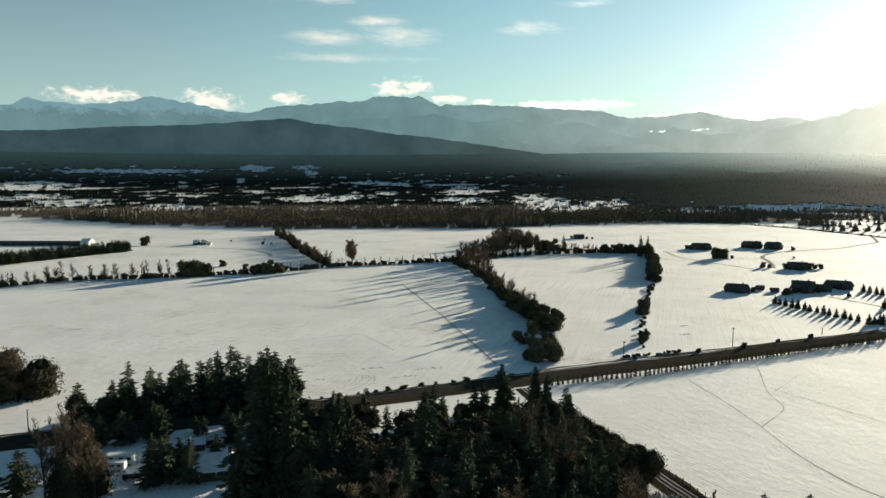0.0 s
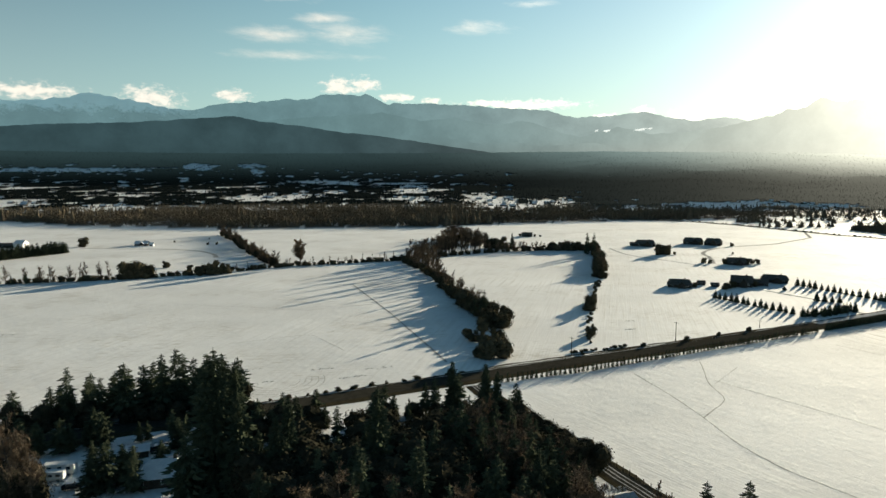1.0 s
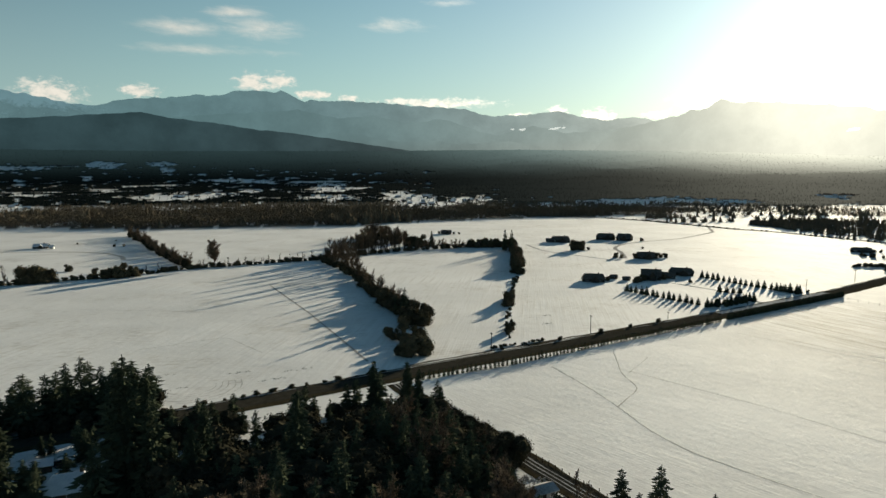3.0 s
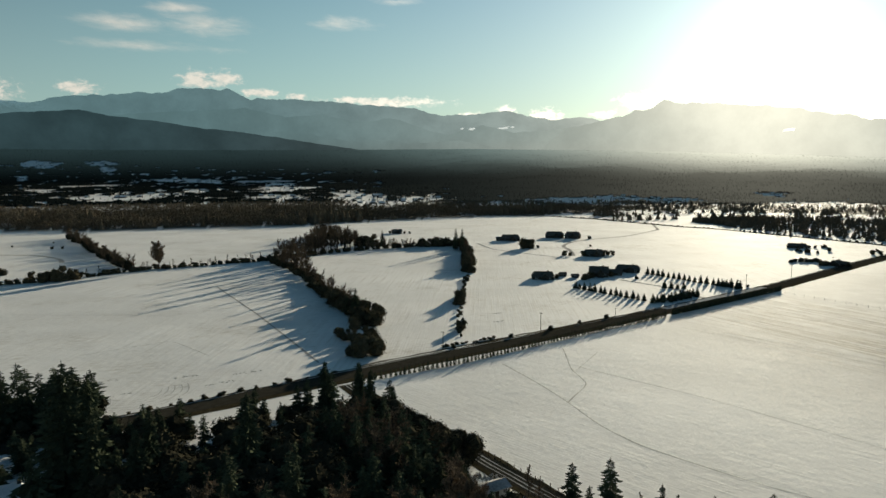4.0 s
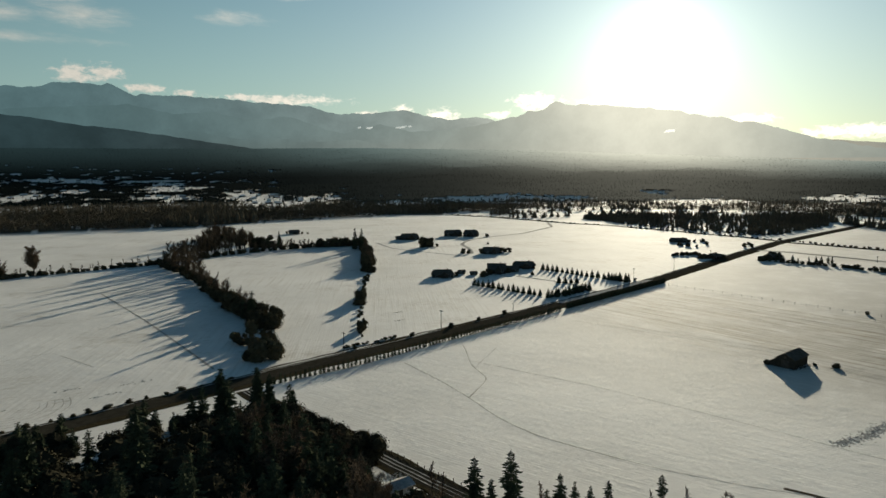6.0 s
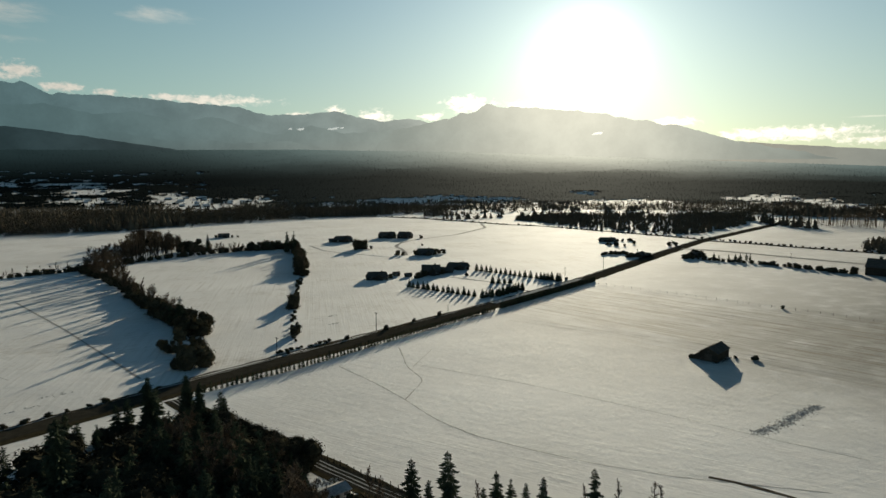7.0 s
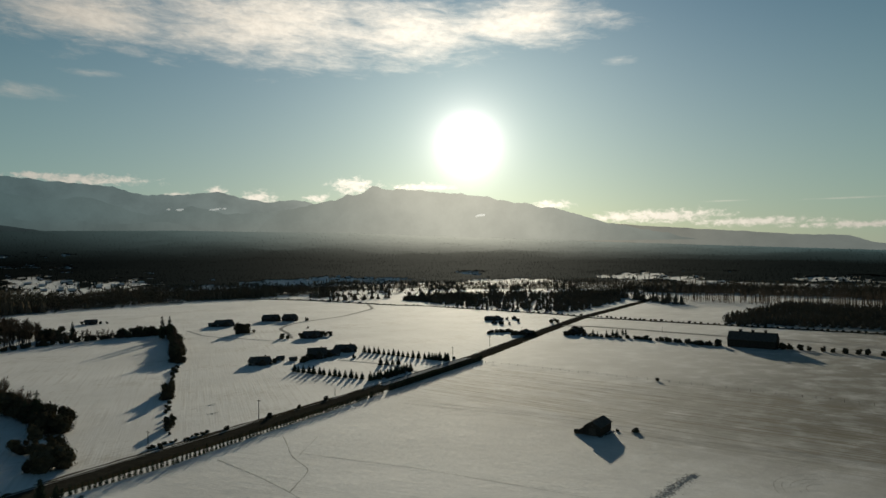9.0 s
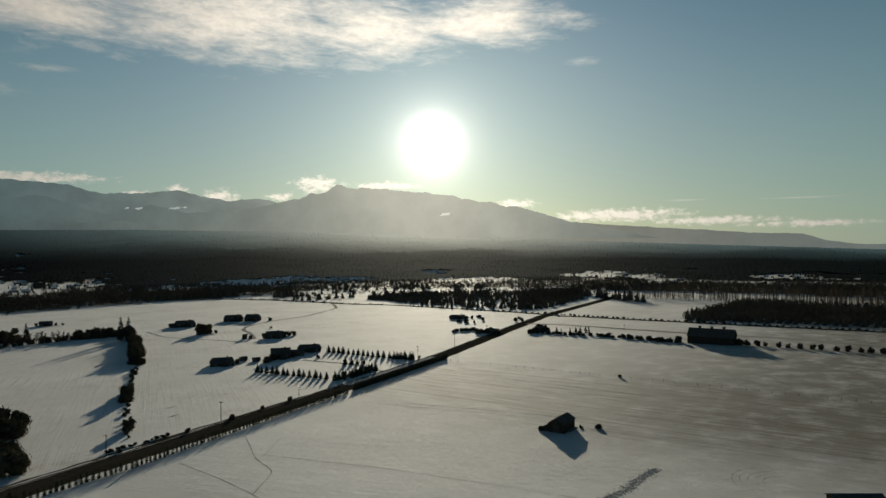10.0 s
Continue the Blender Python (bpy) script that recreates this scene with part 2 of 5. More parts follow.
def hazed_backdrop(name, rock, snow, air, near_sun, snow_line, base_mist, lo=130.0, hi=330.0, islands=False, contrast=0.08, snow_az=None, sun_mist=None, by_distance=False, west=None, glow=(0.3, 10.0, 0.7, 60.0)):
    """Mountains far off: rock, woods and snow, with the haze of kilometres of bright air painted on as emission,
    brighter towards the sun.
    """
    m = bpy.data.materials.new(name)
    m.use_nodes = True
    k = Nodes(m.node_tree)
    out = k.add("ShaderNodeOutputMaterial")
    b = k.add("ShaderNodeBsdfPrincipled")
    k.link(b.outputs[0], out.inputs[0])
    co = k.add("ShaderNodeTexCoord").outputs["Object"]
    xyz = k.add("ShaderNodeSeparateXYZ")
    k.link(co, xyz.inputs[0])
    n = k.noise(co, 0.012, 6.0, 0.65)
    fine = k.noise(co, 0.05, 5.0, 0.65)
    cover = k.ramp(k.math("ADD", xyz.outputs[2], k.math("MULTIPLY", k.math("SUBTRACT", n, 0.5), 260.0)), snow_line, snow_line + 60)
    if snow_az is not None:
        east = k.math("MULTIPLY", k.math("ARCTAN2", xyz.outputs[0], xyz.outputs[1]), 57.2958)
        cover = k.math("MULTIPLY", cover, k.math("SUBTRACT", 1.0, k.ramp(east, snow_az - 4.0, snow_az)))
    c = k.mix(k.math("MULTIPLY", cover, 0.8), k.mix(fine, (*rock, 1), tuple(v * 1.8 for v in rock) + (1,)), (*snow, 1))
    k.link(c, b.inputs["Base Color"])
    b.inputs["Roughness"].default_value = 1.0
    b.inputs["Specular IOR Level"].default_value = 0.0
    # haze painted as glow: surface emission by sun angle and height or distance
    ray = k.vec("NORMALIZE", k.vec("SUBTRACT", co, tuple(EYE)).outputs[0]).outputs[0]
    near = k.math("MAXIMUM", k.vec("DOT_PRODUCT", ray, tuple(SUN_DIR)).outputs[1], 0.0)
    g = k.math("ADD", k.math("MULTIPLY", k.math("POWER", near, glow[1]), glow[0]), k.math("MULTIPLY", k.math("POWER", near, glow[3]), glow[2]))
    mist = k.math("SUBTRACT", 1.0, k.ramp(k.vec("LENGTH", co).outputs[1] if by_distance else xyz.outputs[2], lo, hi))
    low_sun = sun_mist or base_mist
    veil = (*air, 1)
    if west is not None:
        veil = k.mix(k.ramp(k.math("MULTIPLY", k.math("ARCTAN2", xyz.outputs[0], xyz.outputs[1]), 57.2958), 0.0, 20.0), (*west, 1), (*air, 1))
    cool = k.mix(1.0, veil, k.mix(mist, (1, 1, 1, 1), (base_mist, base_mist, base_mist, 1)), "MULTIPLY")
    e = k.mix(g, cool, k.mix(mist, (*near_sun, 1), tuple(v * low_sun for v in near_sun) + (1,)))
    # noise in the glow stands in for shaded relief
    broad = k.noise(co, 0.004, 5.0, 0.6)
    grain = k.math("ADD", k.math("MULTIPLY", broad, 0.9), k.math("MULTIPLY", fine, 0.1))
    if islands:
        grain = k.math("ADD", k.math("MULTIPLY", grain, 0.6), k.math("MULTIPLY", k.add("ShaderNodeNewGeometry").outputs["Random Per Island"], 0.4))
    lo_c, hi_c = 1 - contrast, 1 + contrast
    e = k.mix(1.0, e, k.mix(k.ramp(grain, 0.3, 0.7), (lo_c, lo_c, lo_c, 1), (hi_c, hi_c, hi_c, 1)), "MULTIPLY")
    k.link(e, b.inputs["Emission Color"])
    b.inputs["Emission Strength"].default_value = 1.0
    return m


SNOW = snow_ground()
ASPHALT = surface("asphalt", (0.03, 0.028, 0.022), (0.058, 0.053, 0.042), 0.4, 14, 0.95, 0.2, 0.01, spec=0.0)
VERGE = surface("verge_grass", (0.03, 0.026, 0.016), (0.075, 0.062, 0.038), 0.5, 8, 0.95, 0.6, 0.1, spec=0.0)
SLUSH = surface("packed_snow", (0.22, 0.21, 0.2), (0.6, 0.6, 0.6), 0.3, 8, 0.8, 0.5, 0.05)
TRACK = surface("trodden_snow", (0.34, 0.32, 0.29), (0.52, 0.5, 0.47), 0.5, 8, 0.85, 0.5, 0.05)
NEEDLE = surface("fir_needles", (0.036, 0.045, 0.031), (0.095, 0.112, 0.07), 0.4, 8, 0.8, 0, spread=0.6, vary=0.25)
BARK = surface("bark", (0.04, 0.032, 0.025), (0.12, 0.1, 0.085), 1.5, 6, 0.9, 0.5, 0.03)
TWIG = surface("bare_twigs", (0.085, 0.066, 0.048), (0.22, 0.17, 0.125), 0.7, 5, 0.9, 0, vary=0.25)
BUSH = surface("bush_leaves", (0.042, 0.04, 0.026), (0.125, 0.106, 0.07), 0.5, 6, 0.85, 0, spread=0.6, vary=0.3)
THICKET = surface("thicket_leaves", (0.026, 0.027, 0.019), (0.066, 0.06, 0.042), 0.5, 6, 0.9, 0, spread=0.6, vary=0.3)
ROOF_SNOW = surface("roof_snow", (0.6, 0.6, 0.62), (0.82, 0.82, 0.82), 0.5, 8, 0.7, 0.3, 0.05)
ROOF_DARK = surface("roof_shingle", (0.06, 0.057, 0.052), (0.15, 0.14, 0.125), 0.8, 10, 0.85, 0.4, 0.02)
WALL_WOOD = surface("weathered_boards", (0.035, 0.03, 0.024), (0.08, 0.068, 0.056), 0.7, 9, 0.85, 0.4, 0.02)
WALL_PALE = surface("pale_siding", (0.4, 0.39, 0.36), (0.62, 0.61, 0.58), 0.4, 9, 0.7, 0.2, 0.01, vary=0.3)
GLASS = surface("dark_window", (0.02, 0.022, 0.025), (0.04, 0.043, 0.05), 0.4, 4, 0.08, 0, spec=0.5)
TRIM = surface("white_trim", (0.6, 0.6, 0.58), (0.78, 0.78, 0.76), 0.6, 8, 0.6, 0.1, 0.01)
POLE = surface("grey_pole_wood", (0.06, 0.05, 0.042), (0.14, 0.12, 0.1), 0.8, 8, 0.9, 0.3, 0.01)
METAL = surface("galvanised_metal", (0.25, 0.26, 0.27), (0.42, 0.43, 0.44), 0.5, 8, 0.4, 0.1, 0.01, metal=0.8)
DUSTED = surface("snow_dusted_earth", (0.2, 0.185, 0.16), (0.62, 0.61, 0.59), 0.9, 6, 0.95, 0.7, 0.1)
EARTH = surface("bare_earth", (0.05, 0.042, 0.033), (0.13, 0.11, 0.085), 0.6, 6, 0.95, 0.7, 0.1)
WATER = surface("cold_water", (0.02, 0.025, 0.03), (0.035, 0.04, 0.045), 0.1, 6, 0.08, 0.1, 0.02, spec=0.5)
# ranges glow with painted haze; their air and near_sun tones differ by layer
RANGE_MAT = hazed_backdrop("main_range", (0.03, 0.04, 0.045), (0.55, 0.58, 0.6), (0.053, 0.105, 0.124), (0.76, 0.78, 0.71), 430, 0.62, contrast=0.13, snow_az=-16.0, sun_mist=1.25)
PEAK_MAT = hazed_backdrop("sunward_peak", (0.02, 0.03, 0.035), (0.3, 0.33, 0.36), (0.054, 0.1, 0.115), (0.66, 0.68, 0.61), 900, 0.7, contrast=0.08, sun_mist=1.1)
SPUR_MAT = hazed_backdrop("range_spurs", (0.02, 0.03, 0.035), (0.3, 0.33, 0.36), (0.05, 0.1, 0.117), (0.69, 0.71, 0.64), 900, 0.62, contrast=0.12, sun_mist=1.2)
FOOT_MAT = hazed_backdrop("foothill", (0.012, 0.018, 0.016), (0.02, 0.028, 0.025), (0.015, 0.032, 0.04), (0.3, 0.28, 0.24), 900, 0.9, contrast=0.2)
LOW_MAT = hazed_backdrop("low_range", (0.02, 0.025, 0.03), (0.3, 0.33, 0.36), (0.12, 0.155, 0.16), (0.5, 0.44, 0.35), 900, 1.1)


# ---- mesh helpers ----
def mesh_from(name, verts, faces, mats, smooth=False, mat_index=None):
    me = bpy.data.meshes.new(name)
    me.from_pydata([tuple(v) for v in verts], [], faces)
    for m in (mats if isinstance(mats, (list, tuple)) else [mats]):
        me.materials.append(m)
    if mat_index is not None:
        me.polygons.foreach_set("material_index", mat_index)
    if smooth:
        me.polygons.foreach_set("use_smooth", [True] * len(me.polygons))
    me.update()
    return me


def part(name, me, parent, label="", at=(0, 0, 0)):
    ob = new(name, me)
    ob.parent = parent
    ob.location = at
    return tagged(ob, label)


class Geo:
    """Collects vertices and faces of one mesh."""

    def __init__(self):
        self.v, self.f = [], []

    def face(self, *pts):
        n = len(self.v)
        self.v += [tuple(p) for p in pts]
        self.f.append(tuple(range(n, n + len(pts))))

    def box(self, x0, y0, z0, x1, y1, z1, turn=0.0):
        n = len(self.v)
        c, s = math.cos(turn), math.sin(turn)
        for z in (z0, z1):
            for x, y in ((x0, y0), (x1, y0), (x1, y1), (x0, y1)):
                self.v.append((x * c - y * s, x * s + y * c, z))
        for q in ((3, 2, 1, 0), (4, 5, 6, 7), (0, 1, 5, 4), (1, 2, 6, 5), (2, 3, 7, 6), (3, 0, 4, 7)):
            self.f.append(tuple(n + i for i in q))

    def tube(self, pts, radii, sides=6, cap=True):
        n = len(self.v)
        for i, p in enumerate(pts):
            p = Vector(p)
            a = Vector(pts[min(i + 1, len(pts) - 1)]) - Vector(pts[max(i - 1, 0)])
            a.normalize()
            u = a.cross(Vector((0, 0, 1)) if abs(a.z) < 0.9 else Vector((1, 0, 0))).normalized()
            w = a.cross(u)
            for j in range(sides):
                t = 2 * math.pi * j / sides
                self.v.append(tuple(p + (u * math.cos(t) + w * math.sin(t)) * radii[i]))
        for i in range(len(pts) - 1):
            for j in range(sides):
                a, b = n + i * sides + j, n + i * sides + (j + 1) % sides
                self.f.append((a, b, b + sides, a + sides))
        if cap:
            self.f.append(tuple(n + (len(pts) - 1) * sides + j for j in range(sides)))

    def mesh(self, name, mat, smooth=False):
        return mesh_from(name, self.v, self.f, mat, smooth)


def ribbon(name, pts, width, mat, z=0.02, rough=0.0, seed=1, step=6.0):
    """A strip on the ground along a line, with uneven edges."""
    rng = random.Random(seed)
    line = [Vector((*p, 0)) for p in pts]
    dense = []
    for a, b in zip(line, line[1:]):
        n = max(1, int((b - a).length / step))
        dense += [a.lerp(b, i / n) for i in range(n)]
    dense.append(line[-1])
    for _ in range(3):
        dense = [dense[0]] + [(dense[i - 1] + dense[i] * 2 + dense[i + 1]) / 4 for i in range(1, len(dense) - 1)] + [dense[-1]]
    v, f = [], []
    for i, p in enumerate(dense):
        a = (dense[min(i + 1, len(dense) - 1)] - dense[max(i - 1, 0)]).normalized()
        nrm = Vector((-a.y, a.x, 0))
        for s in (-1, 1):
            q = p + nrm * s * (width / 2 + rng.uniform(-rough, rough))
            v.append((q.x, q.y, z + height(q.x, q.y)))
        if i:
            f.append((2 * i - 2, 2 * i - 1, 2 * i + 1, 2 * i))
    me = mesh_from(name, v, f, mat)
    return new(name, me)


# ---- the land ----
FOREST_TOP = [(-40, 1.7), (-14, 1.75), (15, 1.95), (28, 1.75), (40, 1.25), (49, 0.85), (58, 0.45), (71, -0.1), (90, -0.3)]


def lerp_table(x, table):
    return float(np.interp(x, [p[0] for p in table], [p[1] for p in table]))


def height(x, y):
    """The plain is level near the river fields and rises slowly to the wooded slopes."""
    r = math.hypot(x, y)
    if r < 1150:
        return 0.0
    a = math.degrees(math.atan2(x, y))
    top = 75 - 14 + 4300 * math.tan(radians(lerp_table(a, FOREST_TOP)))
    u = min(1.0, (r - 1150) / 3150)
    return top * u ** 2.3


EDGE = [(-60, 1500), (-34.5, 1430), (-26, 1130), (-16, 995), (1, 985), (18, 1180), (21, 1200), (33, 1400), (44, 1330), (50, 1280), (62, 1230), (75, 1150), (100, 1000)]
CLEAR_TOWN = [(-30.3, -2.18, 3.3, 0.28), (-23.7, -2.54, 2.6, 0.28), (-32.7, -0.85, 3.0, 0.37), (-32.7, -1.65, 2.6, 0.23), (-26.4, 0.21, 6.5, 0.21), (-17.4, 0.47, 1.4, 0.33),
              (-13.4, 0.57, 1.2, 0.21), (-13.0, 0.08, 0.6, 0.28), (-6.6, -0.78, 1.9, 0.16), (-12.1, -2.02, 3.0, 0.28), (-8.9, -1.8, 1.6, 0.19), (-0.5, -1.38, 1.6, 0.28),
              (5.9, -2.18, 2.6, 0.37), (10.0, -2.32, 1.6, 0.28), (17.8, -2.88, 3.8, 0.3), (23.3, -2.41, 4.0, 0.3), (-7.8, -0.72, 3.5, 0.14), (-6.8, -1.57, 0.9, 0.16)]
CLEAR_PLAIN = [(-0.6, -1.09, 1.4, 0.21), (-0.6, -2.11, 2.6, 0.23), (5.0, -1.9, 1.6, 0.37), (7.6, -2.61, 2.6, 0.33), (11.5, -2.3, 1.4, 0.19), (27.2, -2.17, 3.0, 0.28), (30.9, -2.31, 3.0, 0.23),
               (38.1, -1.83, 1.6, 0.23), (40.2, -1.24, 1.6, 0.19), (41.5, -2.47, 4.2, 0.23), (51.2, -2.08, 3.4, 0.34), (54.6, -2.2, 1.6, 0.22), (56.3, -2.68, 1.9, 0.19),
               (64.8, -0.7, 1.9, 0.16), (64.8, -2.26, 2.6, 0.21), (52.7, -0.24, 0.9, 0.14), (64.0, -2.8, 1.4, 0.16)]
CLEAR = CLEAR_TOWN + CLEAR_PLAIN


def wooded(x, y):
    """How far the far land is covered with trees, 0 to 1."""
    r, a = math.hypot(x, y), math.degrees(math.atan2(x, y))
    if r < lerp_table(a, EDGE):
        return 0.0
    el = math.degrees(math.atan2(height(x, y) - 75, r))
    rag = 0.75 + 0.9 * noise.noise((a * 1.1, el * 6.0, 1)) + 0.8 * noise.noise((a * 3.1, el * 15.0, 4)) - (0.3 if a > 16 and el > -2.1 else 0.0)
    if any(((a - c[0]) / c[2]) ** 2 + ((el - c[1]) / c[3]) ** 2 < rag for c in CLEAR):
        return 0.12 if noise.noise((a * 4.0, el * 22.0, 6)) < 0.1 else 0.4
    if el < 0.6 - 0.02 * (a + 20) and (a < 14 or el < -2.0 or a > 52):
        if noise.noise((a * 0.9, el * 6.5, 21)) + 0.7 * noise.noise((a * 2.6, el * 14.0, 5)) > (0.38 if a < 14 else 0.55):
            return 0.12
    slope = min(1.0, max(0.0, (r - (2700 if a < 8 else 1800)) / 700 + (0.6 if 12 < a < 50 else 0.0)))
    s = radians(a) * r
    n = noise.noise((s / 300, r / 130, 3)) + 0.7 * noise.noise((s / 110, r / 60, 7))
    belt = 0.5 if -19 < a < 14 and r < lerp_table(a, EDGE) + 230 else 0.0
    return min(1.0, max(0.0, 0.7 + belt + 0.6 * slope - 0.8 * n))


def build_ground():
    radii = [0, 30, 60, 100, 150, 200, 260, 330, 410, 500, 600, 720, 860] + [950 + 50 * i for i in range(68)] + [4400, 4900]
    angles = [-50 + 0.2 * i for i in range(680)] + [86 + 4 * i for i in range(56)]
    v, f, cover = [(0, 0, 0)], [], [0.0]
    for r in radii[1:]:
        for a in angles:
            x, y = r * math.sin(radians(a)), r * math.cos(radians(a))
            v.append((x, y, height(x, y)))
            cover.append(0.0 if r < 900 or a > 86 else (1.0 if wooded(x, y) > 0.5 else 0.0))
    n = len(angles)
    for j in range(n):
        f.append((0, 1 + (j + 1) % n, 1 + j))
    for i in range(len(radii) - 2):
        for j in range(n):
            a, b = 1 + i * n + j, 1 + i * n + (j + 1) % n
            f.append((a, b, b + n, a + n))
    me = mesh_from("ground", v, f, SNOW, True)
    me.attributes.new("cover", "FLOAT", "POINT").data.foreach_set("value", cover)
    return tagged(new("ground", me), "snow-covered farmland reaching the foot of wooded hills", "ground", kind="structure")


ground = build_ground()


def mountains(name, label, profile, r0, r1, mat, base_el, rough, seed, rows=14, step=0.12, power=0.9):
    """A range as a relief between two distances; its skyline follows a few peaks and passes, broken by ridges and gullies."""
    a0, a1 = profile[0][0], profile[-1][0]
    n = int((a1 - a0) / step)
    v, f = [], []
    for i in range(n + 1):
        a = a0 + (a1 - a0) * i / n
        el = lerp_table(a, profile)
        el += rough * (noise.fractal((a * 0.9, seed, 0), 1.0, 2.0, 5) * 0.5)
        for j in range(rows + 1):
            t = j / rows
            r = r0 + (r1 - r0) * t
            crest = r1 * math.tan(radians(el))
            base = r0 * math.tan(radians(base_el))
            rel = noise.fractal((a * 0.55, t * 2.2, seed + 5), 1.0, 2.1, 5)
            z = 75 + base + (crest - base) * (t ** power) + (crest - base) * 0.3 * rel * t * (1 - t) * 2.0
            d = toward(a, 0)
            v.append((d.x * r, d.y * r, z))
    for i in range(n):
        for j in range(rows):
            a = i * (rows + 1) + j
            f.append((a, a + rows + 1, a + rows + 2, a + 1))
    ob = new(name, mesh_from(name, v, f, mat, True))
    return tagged(ob, label, "mountains", kind="structure")


MAIN = [(-48, 4.4), (-34.1, 4.75), (-32.7, 5.25), (-29.9, 5.0), (-27.3, 5.2), (-24.6, 5.8), (-21.8, 5.4), (-19.4, 4.9), (-17.7, 4.8), (-15.5, 5.35), (-13.3, 5.55),
        (-10.6, 5.8), (-8.9, 5.85), (-7.9, 6.25), (-4.3, 6.3), (-2.4, 5.6), (1.3, 5.65), (6.7, 5.3), (10.3, 5.05), (12.5, 4.5), (14.6, 4.5), (17.9, 4.85), (19.5, 4.4), (21.8, 4.05), (24, 4.3), (27, 3.4), (31, 2.5)]
RIGHT = [(20.5, 1.5), (22.5, 3.3), (26.2, 4.1), (28.0, 4.65), (29.2, 4.75), (30.1, 5.45), (31.0, 5.15), (32.2, 5.2), (35.5, 4.9), (38.7, 4.6), (41.8, 4.0), (44.5, 3.55), (46.1, 3.2), (48.8, 2.3), (52.4, 1.6), (56, 0.8)]
FOOT = [(-48, 2.9), (-34.2, 3.0), (-31, 3.15), (-27.4, 3.5), (-22.3, 3.75), (-17.3, 4.2), (-14.6, 4.45), (-12.4, 4.05), (-9.7, 3.8), (-6.1, 3.3), (-3.3, 3.05), (1.3, 2.4), (5.4, 1.8), (8, 1.4)]
SPURS = [(-20, 3.2), (-12, 4.2), (-7, 4.6), (-3, 4.9), (0, 4.3), (3, 4.5), (6, 3.9), (8.5, 4.3), (11, 3.5), (13, 2.9), (16, 3.7), (18.5, 3.1), (21, 3.2), (23.5, 3.55), (26, 2.7), (29, 1.6)]
LOWER_SPURS = [(-8, 1.8), (-4, 2.6), (0, 3.2), (2, 3.0), (5, 2.4), (8, 2.55), (10, 2.2), (14, 2.5), (17, 1.9), (19, 1.5)]
LOW = [(44, 2.2), (48.8, 2.2), (52.4, 1.9), (56.3, 1.6), (59.6, 1.35), (62.8, 1.08), (66.2, 0.95), (68.0, 0.35), (70, 0.12), (90, 0.1)]
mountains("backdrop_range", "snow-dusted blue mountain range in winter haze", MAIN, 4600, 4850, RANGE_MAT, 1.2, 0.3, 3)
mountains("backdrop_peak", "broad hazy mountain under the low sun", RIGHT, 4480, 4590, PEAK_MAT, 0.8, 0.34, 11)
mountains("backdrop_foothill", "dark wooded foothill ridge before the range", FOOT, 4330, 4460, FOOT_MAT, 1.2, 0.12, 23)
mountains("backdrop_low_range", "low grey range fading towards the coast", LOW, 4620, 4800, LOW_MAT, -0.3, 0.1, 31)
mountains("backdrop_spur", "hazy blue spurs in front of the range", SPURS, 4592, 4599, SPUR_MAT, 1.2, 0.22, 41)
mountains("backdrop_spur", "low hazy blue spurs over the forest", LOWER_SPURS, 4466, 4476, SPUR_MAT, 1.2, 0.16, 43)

# old snow lying in the high gullies, its brightness painted as emission
SNOWFIELD = hazed_backdrop("glowing_gully_snow", (0.5, 0.52, 0.54), (0.5, 0.52, 0.54), (0.26, 0.3, 0.31), (0.85, 0.86, 0.8), 9000, 1.0, contrast=0.05)
snow_rng = random.Random(17)
for az, el, wide, tall in ((15.1, 3.39, 0.32, 0.1), (14.3, 3.42, 0.16, 0.07), (17.7, 3.47, 0.5, 0.09), (18.4, 3.53, 0.2, 0.07), (38.96, 2.97, 0.5, 0.12)):
    v, rim = [], 13
    for j in range(rim):
        q = 6.283 * j / rim
        k = snow_rng.uniform(0.55, 1.15)
        d = toward(az + wide * k * math.cos(q), 0) * 4470
        v.append((d.x, d.y, 75 + 4470 * math.tan(radians(el + tall * k * math.sin(q) + 0.12 * wide * math.cos(q)))))
    d = toward(az, 0) * 4464
    v.append((d.x, d.y, 75 + 4464 * math.tan(radians(el))))
    tagged(new("backdrop_snowfield", mesh_from("backdrop_snowfield", v, [(j, (j + 1) % rim, rim) for j in range(rim)], SNOWFIELD, True)), "bright patch of old snow high on the range", "snowfield", kind="structure")

# ---- roads ----
ROAD = [(-420, 40), (-230, 133), (-131, 181), (-43, 219), (33, 255), (113, 291), (191, 328), (308, 385), (445, 463), (576, 536), (813, 640), (900, 680)]
ROAD_LINE = [(x - 0.84, y + 1.8) for x, y in ROAD]
tagged(ribbon("road_verge", [(x + 0.3, y - 0.65) for x, y in ROAD_LINE], 14.4, VERGE, 0.05, 0.5, 2), "brown winter grass verge beside the country road", "verge", kind="structure")
tagged(ribbon("road", ROAD_LINE, 8.6, ASPHALT, 0.12, 0.15, 3), "dark wet asphalt country road between snowy fields", "road", kind="structure")


